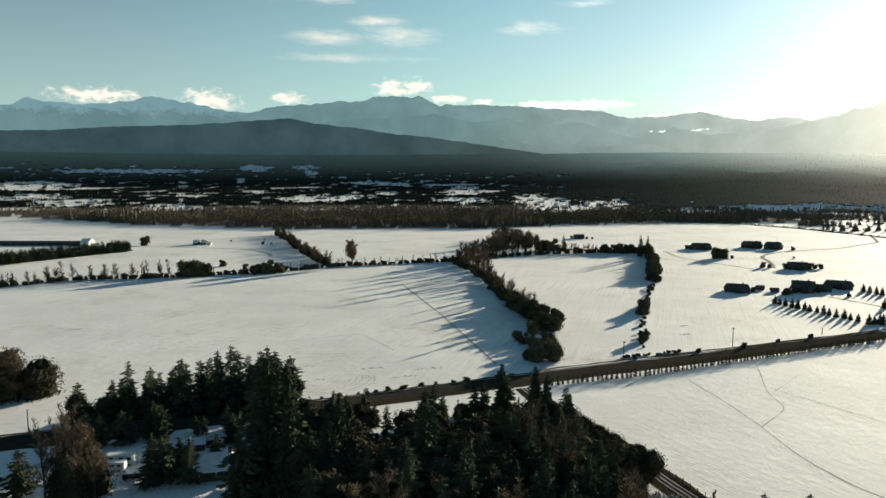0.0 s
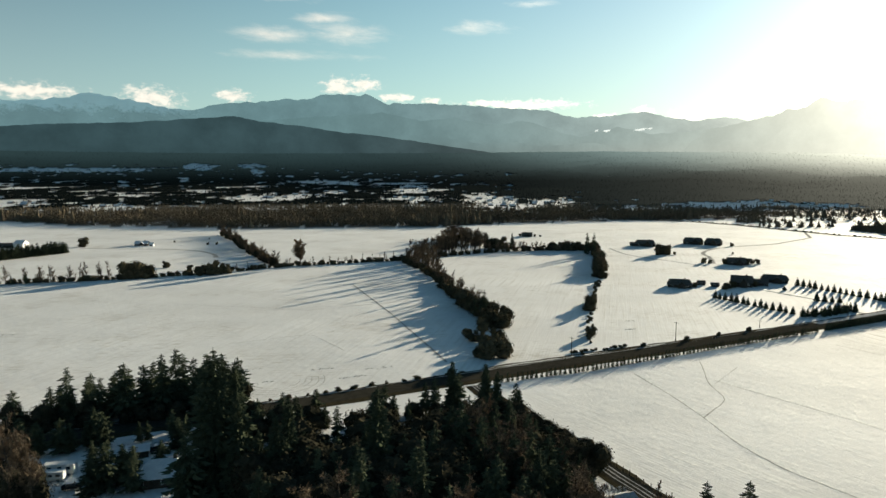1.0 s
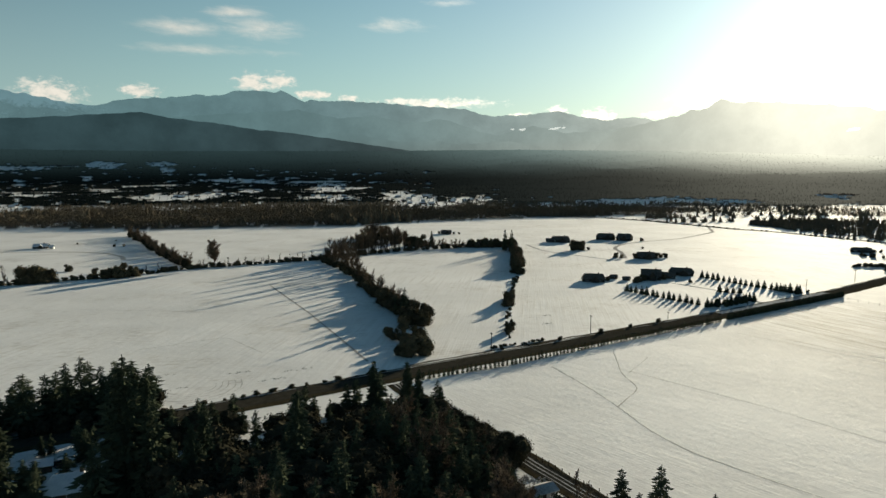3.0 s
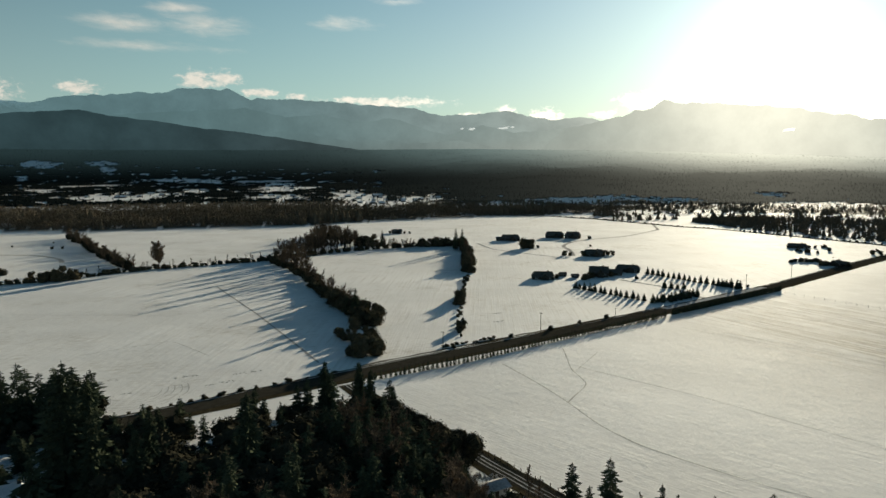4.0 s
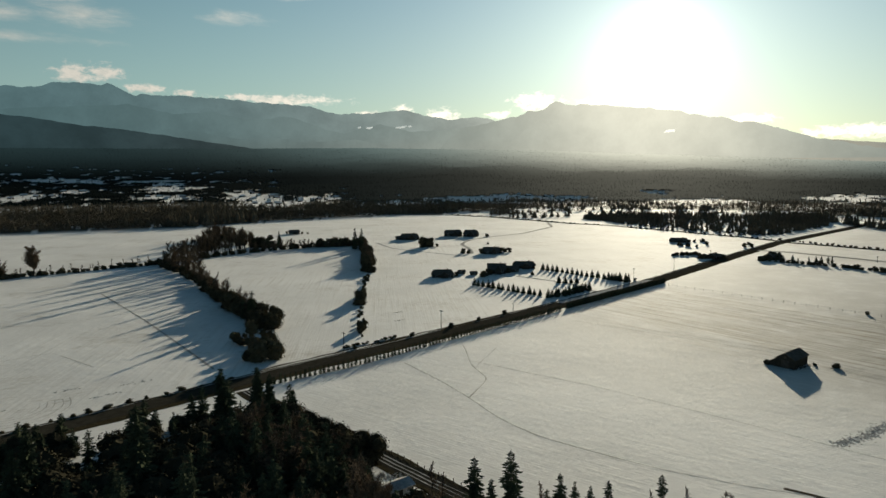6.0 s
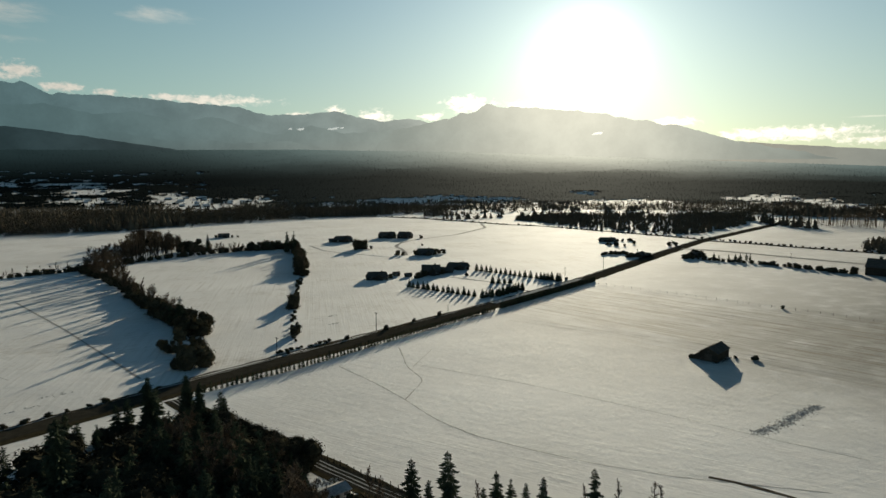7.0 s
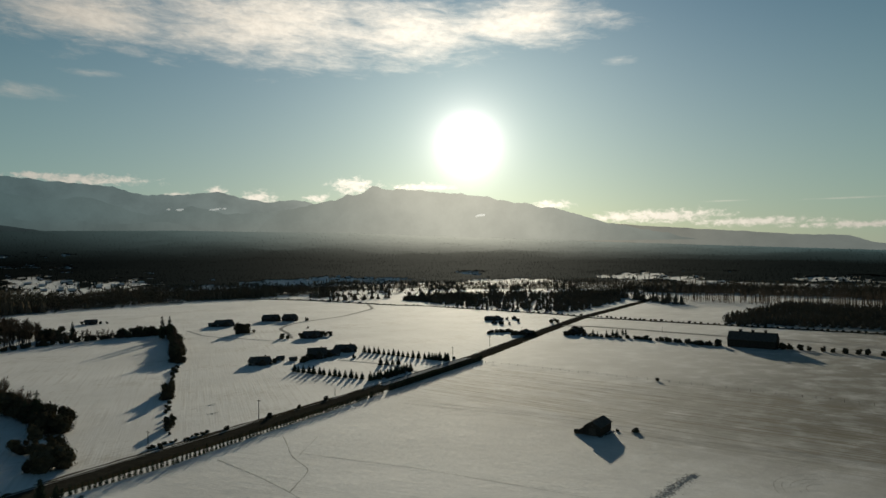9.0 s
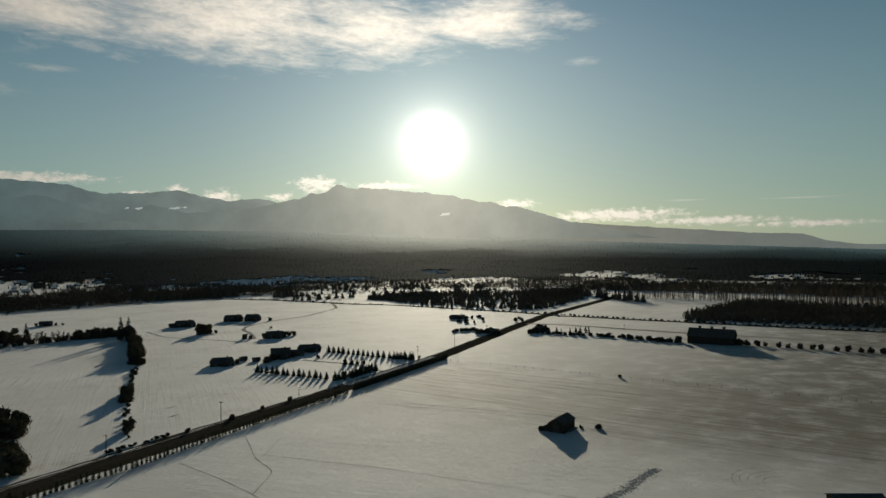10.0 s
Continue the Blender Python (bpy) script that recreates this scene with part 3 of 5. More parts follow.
# ---- trees ----
def conifer_meshes(h, spread, seed, sparse=0.0, crown_from=0.1, blunt=0.75, whorls=38, fans=9, ragged=0.0):
    """A conifer: tapered trunk, whorls of drooping boughs, each a spine with hanging side sprays."""
    rng = random.Random(seed)
    g = Geo()
    lean = (rng.uniform(-0.025, 0.025) * h, rng.uniform(-0.025, 0.025) * h)
    g.tube([(0, 0, 0), (lean[0] * 0.3, lean[1] * 0.3, h * 0.4), (lean[0], lean[1], h * 0.97)], [h * 0.014 + 0.05, h * 0.009 + 0.03, 0.03], 7)
    trunk = g.mesh("fir_trunk", BARK)
    c = Geo()
    z = h * crown_from
    gap = max(0.12, h / whorls)
    side_lean = rng.uniform(0, 6.283)
    while z < h * 0.985:
        t = (z - h * crown_from) / (h * (1 - crown_from))
        reach = spread * (1 - t) ** blunt * min(1.0, 0.55 + t * 3) + spread * 0.05
        reach *= 1 + ragged * rng.uniform(-0.6, 0.25)
        n = max(5, int(fans - 3 * t))
        off = rng.uniform(0, 6.28)
        for i in range(n):
            a = off + i * 6.283 / n + rng.uniform(-0.35, 0.35)
            if rng.random() < sparse * (1.0 + 0.8 * math.cos(a - side_lean - z)):
                continue
            L = reach * rng.uniform(0.5, 1.2)
            droop = rng.uniform(0.05, 0.45) + (1 - t) * 0.15
            d = Vector((math.cos(a), math.sin(a), 0))
            s = Vector((-d.y, d.x, 0))
            base = Vector((lean[0] * z / h, lean[1] * z / h, z + rng.uniform(-0.4, 0.4) * gap))
            w = max(0.08 + spread * 0.03, L * 0.23)
            p0 = base
            p1 = base + d * L * 0.5 - Vector((0, 0, L * droop * 0.35))
            p2 = base + d * L - Vector((0, 0, L * droop * rng.uniform(0.5, 0.95)))
            hang = Vector((0, 0, -w * rng.uniform(0.5, 0.9)))
            for sgn in (-1, 1):
                m1 = p1 + s * sgn * w * rng.uniform(0.7, 1.2) + hang * 0.7 - d * L * 0.1
                m0 = p0 + d * L * 0.2 + s * sgn * w * 0.5 + hang * 0.4
                m2 = p1 + d * L * 0.2 + s * sgn * w * rng.uniform(0.5, 0.9) + hang
                c.face(p0, m0, p1)
                c.face(p0.lerp(p1, 0.4), m1, p1)
                c.face(p1, m2, p2)
            c.face(p1 + s * w * 0.15, p2, p1 + hang * 1.3)
        z += gap * rng.uniform(0.7, 1.3)
    c.tube([(lean[0], lean[1], h * 0.93), (lean[0], lean[1], h * 1.01)], [h * 0.006, h * 0.001], 4)
    return trunk, c.mesh("fir_crown", NEEDLE)


def bare_tree_meshes(h, spread, seed, twigs=1.0, thick=1.0, low=0.25, tw=0.055):
    """A leafless broadleaf tree: trunk and limbs, and a crown of fine branching."""
    rng = random.Random(seed)
    g, c = Geo(), Geo()
    tops = []
    trunk_top = h * 0.8
    pts = [Vector((0, 0, 0))]
    for i in range(1, 6):
        pts.append(pts[-1] + Vector((rng.uniform(-0.03, 0.03) * h, rng.uniform(-0.03, 0.03) * h, trunk_top / 5)))
    g.tube(pts, [thick * h * 0.018 * (1 - i / 7) + 0.03 for i in range(6)], 6)
    for i in range(int(13 * twigs) + 5):
        t = rng.uniform(low, 1.0)
        k = min(4, int(t * 5))
        base = pts[k].lerp(pts[k + 1], t * 5 - k)
        a = rng.uniform(0, 6.283)
        up = rng.uniform(0.5, 1.3)
        d = Vector((math.cos(a), math.sin(a), up)).normalized()
        L = spread * rng.uniform(0.6, 1.1) * (1.15 - 0.5 * t)
        mid = base + d * L * 0.5
        end = mid + (d + Vector((0, 0, 0.4))).normalized() * L * 0.55
        g.tube([base, mid, end], [0.06 * thick + h * 0.004, 0.05 * thick, 0.025], 4, False)
        tops += [(base.lerp(mid, 0.6), L), (mid, L), (mid.lerp(end, 0.5), L), (end, L)]
    tops.append((pts[-1], spread))
    for base, L in tops:
        for j in range(int(9 * twigs)):
            a, e = rng.uniform(0, 6.283), rng.uniform(-0.1, 1.4)
            d = Vector((math.cos(a) * math.cos(e), math.sin(a) * math.cos(e), math.sin(e)))
            l = L * rng.uniform(0.2, 0.45)
            p = base + d * l
            side = d.cross(Vector((0, 0, 1))).normalized() * tw
            c.face(base - side, base + side, p)
            for q in range(3):
                b2 = base.lerp(p, rng.uniform(0.3, 0.9))
                d2 = (d + Vector((rng.uniform(-1, 1), rng.uniform(-1, 1), rng.uniform(-0.4, 1)))).normalized()
                s2 = d2.cross(Vector((0.3, 0.2, 1))).normalized() * tw * 0.85
                c.face(b2 - s2, b2 + s2, b2 + d2 * l * rng.uniform(0.3, 0.6))
    return g.mesh("trunk_and_limbs", BARK), c.mesh("bare_crown", TWIG)


def bush_meshes(w, h, seed, n=420, leaf=0.42, mat=None, lumps=7):
    """A rounded shrub: stems, and many small leaf sprays in uneven lumps down to the ground."""
    rng = random.Random(seed)
    g = Geo()
    for i in range(5):
        a = rng.uniform(0, 6.283)
        g.tube([(0.1 * math.cos(a), 0.1 * math.sin(a), 0), (w * 0.22 * math.cos(a), w * 0.22 * math.sin(a), h * 0.6)], [0.07, 0.03], 4)
    stems = g.mesh("stems", BARK)
    c = Geo()
    blobs = []
    for i in range(lumps):
        a, q, zz = rng.uniform(0, 6.283), rng.uniform(0.05, 0.3) * w, rng.uniform(0.12, 0.74)
        blobs.append((Vector((q * math.cos(a), q * math.sin(a), h * zz)), rng.uniform(0.2, 0.3)))
    blobs.append((Vector((0, 0, h * 0.26)), 0.4))
    blobs.append((Vector((0.12 * w, -0.1 * w, h * 0.14)), 0.36))
    for p, r in blobs:
        # dense inner twigs of each lump
        m = len(c.v)
        for k, (zz, rr) in enumerate(((-0.75, 0.45), (-0.2, 0.75), (0.35, 0.66), (0.78, 0.25))):
            for q in range(6):
                a = q * 1.047 + k * 0.5
                u = rr * r * rng.uniform(0.8, 1.2)
                c.v.append((p.x + u * w * math.cos(a), p.y + u * w * math.sin(a), max(0.05, p.z + zz * r * h * rng.uniform(0.85, 1.15))))
        for k in range(3):
            for q in range(6):
                s, t = m + k * 6 + q, m + k * 6 + (q + 1) % 6
                c.f.append((s, t, t + 6, s + 6))
        c.f.append(tuple(m + 18 + q for q in range(6)))
    for i in range(n):
        p, r = rng.choice(blobs)
        d = Vector((rng.gauss(0, 1), rng.gauss(0, 1), rng.gauss(0, 1))).normalized()
        q = p + Vector((d.x * r * w, d.y * r * w, d.z * r * h)) * rng.uniform(0.75, 1.15)
        q.z = max(0.1, q.z)
        u = Vector((rng.gauss(0, 1), rng.gauss(0, 1), rng.gauss(0, 1))).normalized()
        s = u.cross(d)
        k = leaf * rng.uniform(0.6, 1.4)
        c.face(q - s * k * 0.6, q + u * k, q + s * k * 0.6, q - u * k * 0.5)
    return stems, c.mesh("leaves", mat or BUSH)


def plant(name, meshes, label, category, group=""):
    """One plant as a thing, with its woody part and its crown."""
    e = new(name)
    woody, crown = meshes
    part("trunk", woody, e)
    part("crown", crown, e)
    return tagged(e, label, category, group)


class Kinds:
    """Some shapes of one plant; put() sets one of them in the ground, turned and sized."""

    def __init__(self, name, makers, label, category, group):
        self.src = [plant(name, m, label, category, group) for m, _ in makers]
        self.h = [h for _, h in makers]
        self.used = [False] * len(makers)
        self.rng = random.Random(len(label))

    def put(self, x, y, h, label="", wide=1.0, z=None):
        i = self.rng.randrange(len(self.src))
        s = h / self.h[i]
        ob = self.src[i] if not self.used[i] else copy_thing(self.src[i], Matrix())
        self.used[i] = True
        ob.matrix_basis = Matrix.LocRotScale((x, y, (height(x, y) if z is None else z) - 0.05), Euler((0, 0, self.rng.uniform(0, 6.28))), (s * wide, s * wide, s))
        if label:
            tagged(ob, label)
        return ob

    def tidy(self):
        """Takes away the shapes that were never set."""
        for ob, u in zip(self.src, self.used):
            if not u:
                for o in (*ob.children_recursive, ob):
                    bpy.data.objects.remove(o)


big_fir = Kinds("fir_tree", [(conifer_meshes(36, 6.2, 40 + i, 0.16, 0.04, 0.5, 92, 16, 0.8), 36) for i in range(3)], "tall dark Douglas fir in the grove beside the road", "conifer", "firs of the grove")
fir = Kinds("fir_tree", [(conifer_meshes(18, 3.9, 50 + i, 0.24, 0.08, 0.48, 54, 12, 1.0), 18) for i in range(6)], "dark green fir with drooping boughs by the road", "conifer", "firs of the grove")
bare = Kinds("bare_tree", [(bare_tree_meshes(15, 4.4, 60 + i, 1.4, 0.9, 0.2, 0.065), 15) for i in range(4)], "leafless brown broadleaf tree in a field hedge", "tree", "bare trees")
slim = Kinds("alder_tree", [(bare_tree_meshes(16, 2.7, 70 + i, 1.05, 0.8, 0.25, 0.06), 16) for i in range(3)], "slender leafless alder in the hedgerow", "tree", "alders")
bush = Kinds("bush", [(bush_meshes(9, 8, 80 + i, 800, 0.55, None, 9), 8) for i in range(4)], "dark rounded hedge bush between the fields", "bush", "hedge bushes")
BUSH_SHAPES = [(tuple(c.data for c in o.children), 8) for o in bush.src]
THICKET_SHAPES = [(bush_meshes(9, 8, 180 + i, 3400, 0.27, THICKET, 11), 8) for i in range(3)]
under = Kinds("understorey_bush", THICKET_SHAPES, "dark understorey bush in the grove", "bush", "grove bushes")
garden = Kinds("garden_bush", BUSH_SHAPES, "dark garden tree by the farm buildings", "bush", "garden bushes")
shrub = Kinds("shrub", [(bush_meshes(3.4, 2.4, 90 + i, 220, 0.26, None, 5), 2.4) for i in range(3)], "small dark shrub on the snowy verge", "shrub", "verge shrubs")
cone = Kinds("cone_tree", [(conifer_meshes(5.2, 2.1, 100 + i, 0.0, 0.05), 5.2) for i in range(3)], "small clipped conical fir in a planted row", "conifer", "planted fir rows")

# ---- hedges and field trees ----
rng = random.Random(5)


def along(pts, step):
    line = [Vector((*p, 0)) for p in pts]
    out, left = [], 0.0
    for a, b in zip(line, line[1:]):
        L = (b - a).length
        t = left
        while t < L:
            out.append(a.lerp(b, t / L))
            t += step
        left = t - L
    return out


def row(kinds, pts, step, lo, hi, jitter=0.0, wide=1.0, label=""):
    for p in along(pts, step):
        kinds.put(p.x + rng.uniform(-jitter, jitter), p.y + rng.uniform(-jitter, jitter), rng.uniform(lo, hi), label, wide * rng.uniform(0.85, 1.15))


# curving hedge of big bushes between the two fields
row(bush, [(-13, 597), (0, 550), (12, 500), (20, 440), (28, 385), (36, 345), (38, 330)], 4.2, 3.6, 6.4, 2.6, 1.45)
row(bare, [(-10, 594), (0, 552), (12, 502), (20, 442), (28, 388), (36, 346)], 10, 9, 13, 2.5, 0.9)
row(bare, [(-8, 590), (6, 530), (16, 480)], 14, 11, 15, 2)
row(bush, [(26, 400), (34, 362), (41, 342)], 6, 7, 10, 3, 1.1)
for x, y, h in ((33, 336, 10), (40, 335, 9), (30, 326, 7), (22, 312, 5), (35, 303, 8), (28, 292, 6), (24, 306, 5.5), (28, 303, 6), (31, 298, 6), (35, 290, 8), (31, 283, 8), (28, 276, 8.5), (34, 277, 9), (24, 279, 4.5)):
    bush.put(x, y, h)
fir.put(33, 352, 16, "ragged dark fir standing in the field hedge")
fir.put(30, 359, 11, "ragged dark fir standing in the field hedge")
# long low hedge along the top of the big field
row(shrub, [(-340, 420), (-314, 446), (-283, 478), (-206, 497), (-153, 526), (-107, 562), (-15, 600)], 3.2, 2.0, 4.6, 2.0, 1.2, "low brown hedge shrub along the snowy field edge")
row(slim, [(-335, 428), (-283, 474), (-206, 499), (-153, 528), (-107, 565), (-15, 603)], 6.5, 3.5, 8, 2.5, 1.3, "brown leafless sapling in the field hedge")
row(bare, [(-320, 440), (-283, 474), (-250, 486), (-215, 497)], 9, 7, 13, 4)
row(fir, [(-318, 440), (-300, 458), (-283, 472), (-262, 484)], 9, 7, 11, 3, 1.0, "young dark fir in the field hedge")
for x, y, h in ((-311, 450, 11), (-284, 470, 17), (-262, 484, 13), (-256, 486, 14), (-236, 497, 15), (-229, 498, 15), (-222, 500, 15), (-240, 494, 14), (-215, 500, 10)):
    slim.put(x, y, h)
for x, y, h in ((-208, 499, 13), (-202, 502, 14), (-196, 505, 11), (-202, 557, 6.5), (-155, 519, 12), (-150, 521, 9), (-145, 524, 8), (-162, 514, 8), (-178, 540, 5)):
    bush.put(x, y, h, "brown winter thicket beside the field ditch")
for x, y, h in ((-107, 563, 7), (-90, 570, 6), (-60, 580, 7), (-48, 586, 9), (-40, 590, 8), (-30, 594, 10), (-22, 598, 10), (-123, 552, 6)):
    slim.put(x, y, h)
lone = Kinds("lone_tree", [(bare_tree_meshes(22, 7.6, 66, 2.6, 1.1, 0.22, 0.15), 22)], "tall lone leafless tree at the field edge", "tree", "")
lone.put(-97, 565, 22.5)
row(bare, [(-244, 865), (-200, 765), (-156, 649), (-116, 561)], 5, 8, 13, 3, 1.1, "brown leafless tree of a hedge between snowy fields")
row(under, [(-240, 855), (-200, 765), (-156, 649), (-118, 566)], 8, 5, 8, 2.5, 1.1, "brown hedge thicket between snowy fields")
# hedge north of the middle field, with alders behind
row(bush, [(-15, 602), (20, 628), (60, 655), (127, 680), (179, 680)], 4.5, 3.4, 5.6, 2, 1.2, "dark hedge bush along the field's far side")
row(slim, [(0, 604), (18, 626), (34, 645), (50, 660), (66, 676)], 3.0, 15, 23, 3)
row(slim, [(-2, 612), (24, 648), (60, 684)], 2.8, 14, 22, 5)
row(bare, [(0, 606), (14, 622), (30, 660), (60, 690)], 8, 15, 22, 5)
for x, y, h in ((-6, 586, 21), (-2, 571, 23), (3, 556, 24), (7, 538, 22), (10, 518, 25), (13, 500, 23)):
    bare.put(x, y, h, "tall leafless tree rising from the field hedge", 0.75)
for x, y, h in ((16, 470, 15), (21, 436, 14), (25, 412, 16), (29, 385, 13), (33, 365, 14)):
    bare.put(x, y, h, "tall leafless tree rising from the field hedge", 0.7)
row(bare, [(26, 690), (42, 830), (60, 740), (70, 700)], 7, 12, 18, 6, 1.1, "tall brown leafless tree of a thicket behind the hedge")
row(under, [(30, 690), (42, 800), (62, 720)], 12, 6, 9, 4, 1.1, "brown thicket behind the field hedge")
for x, y, h in ((81, 692, 14), (76, 694, 11), (86, 692, 10), (71, 697, 12)):
    bush.put(x, y, h, "broad dark evergreen behind the field hedge")
cone.put(93, 686, 17, "narrow grey-green conifer behind the hedge", 0.62)
row(bare, [(66, 662), (150, 676)], 4, 6, 11, 2)
row(bush, [(130, 676), (172, 672)], 6, 8, 11, 2)
fir.put(157, 640, 21, "dark spire-topped conifer at the hedge corner", 0.8)
fir.put(162, 634, 21, "dark spire-topped conifer at the hedge corner", 0.8)
# tall hedge running down to the road, with gaps
row(bush, [(168, 655), (160, 610), (148, 560), (136, 515), (129, 490)], 5.5, 6.5, 10, 2.2, 1.0)
row(bare, [(166, 650), (158, 600), (146, 550), (132, 500)], 16, 10, 13, 2)
row(shrub, [(126, 478), (104, 405)], 5, 1.5, 3.0, 1.5)
for x, y, h in ((101, 398, 6), (97, 386, 7.5), (94, 374, 8), (79, 312, 5.3), (81, 316, 4.5)):
    bush.put(x, y, h)
row(shrub, [(91, 362), (76, 300)], 7, 1.2, 2.2, 1.5)
row(shrub, [(64, 283), (92, 295)], 2.6, 0.7, 1.4, 0.7, 1.7)

# conifer belt, farm hedge and lone trees of the fields beyond
row(fir, [(-412, 512), (-396, 556), (-366, 616), (-336, 668)], 3.2, 9.5, 12.5, 1.2, 1.7, "close-grown conifer of a long windbreak hedge")
row(fir, [(-404, 510), (-388, 553), (-360, 612), (-333, 664)], 2.2, 9, 12.0, 1.2, 1.7, "close-grown conifer of a long windbreak hedge")
bush.put(-343, 718, 10.5, "round dark tree alone in the snow")

# planted fir rows round the farmstead
for a, b, n in (((180, 411), (201, 361), 14), ((203, 354), (241, 370), 13), ((256, 456), (279, 384), 17), ((236, 398), (246, 393), 4)):
    for i in range(n):
        t = i / (n - 1)
        cone.put(a[0] + (b[0] - a[0]) * t + rng.uniform(-0.5, 0.5), a[1] + (b[1] - a[1]) * t, rng.uniform(4.2, 5.9))
row(cone, [(209, 353), (240, 366)], 5, 4, 5.4, 1)
row(cone, [(276, 396), (283, 386)], 3, 5, 6.5, 1)

# row of thujas along the road
hedge = Kinds("roadside_thuja", [(conifer_meshes(2.5, 0.66, 110 + i, 0.0, 0.0, 0.36, 28, 9, 0.3), 2.3) for i in range(4)], "small columnar thuja in a row along the road", "shrub", "roadside thuja row")
for p in along([(30, 243.5), (65.5, 257), (122, 285.5), (191, 318.5)], 2.05):
    hedge.put(p.x + rng.uniform(-0.2, 0.2), p.y + rng.uniform(-0.2, 0.2), rng.uniform(2.7, 3.4), wide=rng.uniform(0.85, 1.1))
for p in along([(196, 322), (302, 373)], 1.3):
    hedge.put(p.x, p.y, rng.uniform(2.8, 3.8), "dense thuja in the taller part of the roadside row", 1.1)
row(shrub, [(-60, 220), (20, 258)], 6, 0.7, 1.5, 0.9, 1.7)
for x, y, h in ((121, 304, 2.4), (98, 294, 2.0), (140, 314, 1.8), (159, 323, 2.2), (68, 281, 1.6), (290, 389, 1.8)):
    shrub.put(x, y, h)

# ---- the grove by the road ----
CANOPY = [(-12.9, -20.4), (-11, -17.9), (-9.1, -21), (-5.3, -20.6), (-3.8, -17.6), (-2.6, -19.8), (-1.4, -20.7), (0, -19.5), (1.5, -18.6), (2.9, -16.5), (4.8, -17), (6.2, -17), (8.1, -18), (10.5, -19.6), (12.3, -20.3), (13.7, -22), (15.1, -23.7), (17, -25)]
LANE = [(20, 240), (23, 229), (30, 211), (37, 198), (42, 186), (47, 170), (55, 150), (62, 133), (74, 108), (95, 70)]
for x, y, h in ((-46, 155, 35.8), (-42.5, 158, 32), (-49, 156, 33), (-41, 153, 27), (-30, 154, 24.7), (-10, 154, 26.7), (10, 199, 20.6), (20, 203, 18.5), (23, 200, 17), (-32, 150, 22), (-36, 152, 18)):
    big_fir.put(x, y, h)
row(fir, [(-116, 202), (-72, 220)], 3.2, 8, 18, 2.6, 1.3)
row(fir, [(-114, 210), (-70, 229)], 4.0, 8, 16, 3, 1.3)
row(under, [(-116, 203), (-66, 223)], 2.8, 5, 9.5, 2.5)
row(under, [(-118, 196), (-62, 215)], 5, 3, 6, 1)
for x, y, h in ((-106, 206, 17.6), (-91, 210, 16.4), (-80, 214, 19.5), (-77, 216, 20.5), (-72, 218, 17), (29, 203, 12.5), (31, 208, 9), (-23, 188, 11), (-3, 201, 8.5), (24, 212, 12), (-62, 205, 13), (-57, 201, 15), (-54, 197, 12)):
    fir.put(x, y, h)
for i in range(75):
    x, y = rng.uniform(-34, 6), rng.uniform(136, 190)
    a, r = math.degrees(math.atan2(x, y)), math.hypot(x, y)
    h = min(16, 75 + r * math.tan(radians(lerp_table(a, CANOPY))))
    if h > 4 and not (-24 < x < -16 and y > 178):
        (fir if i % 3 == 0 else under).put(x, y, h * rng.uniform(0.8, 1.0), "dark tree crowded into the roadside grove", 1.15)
grove_rng = random.Random(12)
placed = 0
while placed < 230:
    x, y = grove_rng.uniform(-32, 52), grove_rng.uniform(104, 198)
    lane_x = float(np.interp(-y, [-p[1] for p in LANE], [p[0] for p in LANE]))
    if x > lane_x - 4.5 or (x < 4 and y > 184):
        continue
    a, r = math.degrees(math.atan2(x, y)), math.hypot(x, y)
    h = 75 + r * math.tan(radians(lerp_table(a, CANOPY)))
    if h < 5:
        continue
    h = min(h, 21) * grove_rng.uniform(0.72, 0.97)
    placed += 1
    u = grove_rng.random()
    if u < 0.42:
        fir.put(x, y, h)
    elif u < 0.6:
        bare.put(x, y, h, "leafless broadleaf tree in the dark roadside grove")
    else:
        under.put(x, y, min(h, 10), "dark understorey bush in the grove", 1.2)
row(under, [(20, 206), (38, 180), (44, 164)], 3.5, 6, 9, 1.5, 1.0, "dark understorey bush in the grove")
for x, y, h in ((53, 145, 9.6), (54, 141, 8), (71, 126, 8.8), (93, 117, 7), (100, 114, 8), (106, 110, 8), (108, 109, 7)):
    slim.put(x, y, h, "thin leafless sapling beside the field lane")
for x, y, h in ((59, 134, 12.5), (66, 130, 14.5), (75.5, 125, 10), (78, 124, 8), (81, 122, 7.2), (84, 120, 9), (95, 116, 10), (62, 132, 8), (72, 125, 7)):
    fir.put(x, y, h, "young fir standing at the edge of the field")
for x, y, h in ((-50, 190, 10), (-46, 193, 11.5), (-42, 192, 9), (-40, 197, 12), (-36, 199, 10.5), (-34, 195, 9), (-31, 202, 11.5), (-28, 199, 8), (-47, 186, 8), (-14, 206, 9), (-11, 209, 10.5), (-8, 207, 8), (2, 212, 10), (5, 214, 11), (12, 214, 13)):
    fir.put(x, y, h, "dark fir close to the road verge", 1.25)
row(under, [(-54, 187), (-28, 201)], 2.6, 6, 9.5, 2)
row(fir, [(-70, 222), (-58, 227)], 2.6, 13, 19, 2, 1.5)
row(under, [(-70, 220), (-57, 226)], 2.5, 6, 10, 1.5)
row(under, [(-64, 212), (-50, 204)], 3.5, 6, 9, 1.5)
row(under, [(-14, 205), (6, 211)], 5, 3, 6, 2)
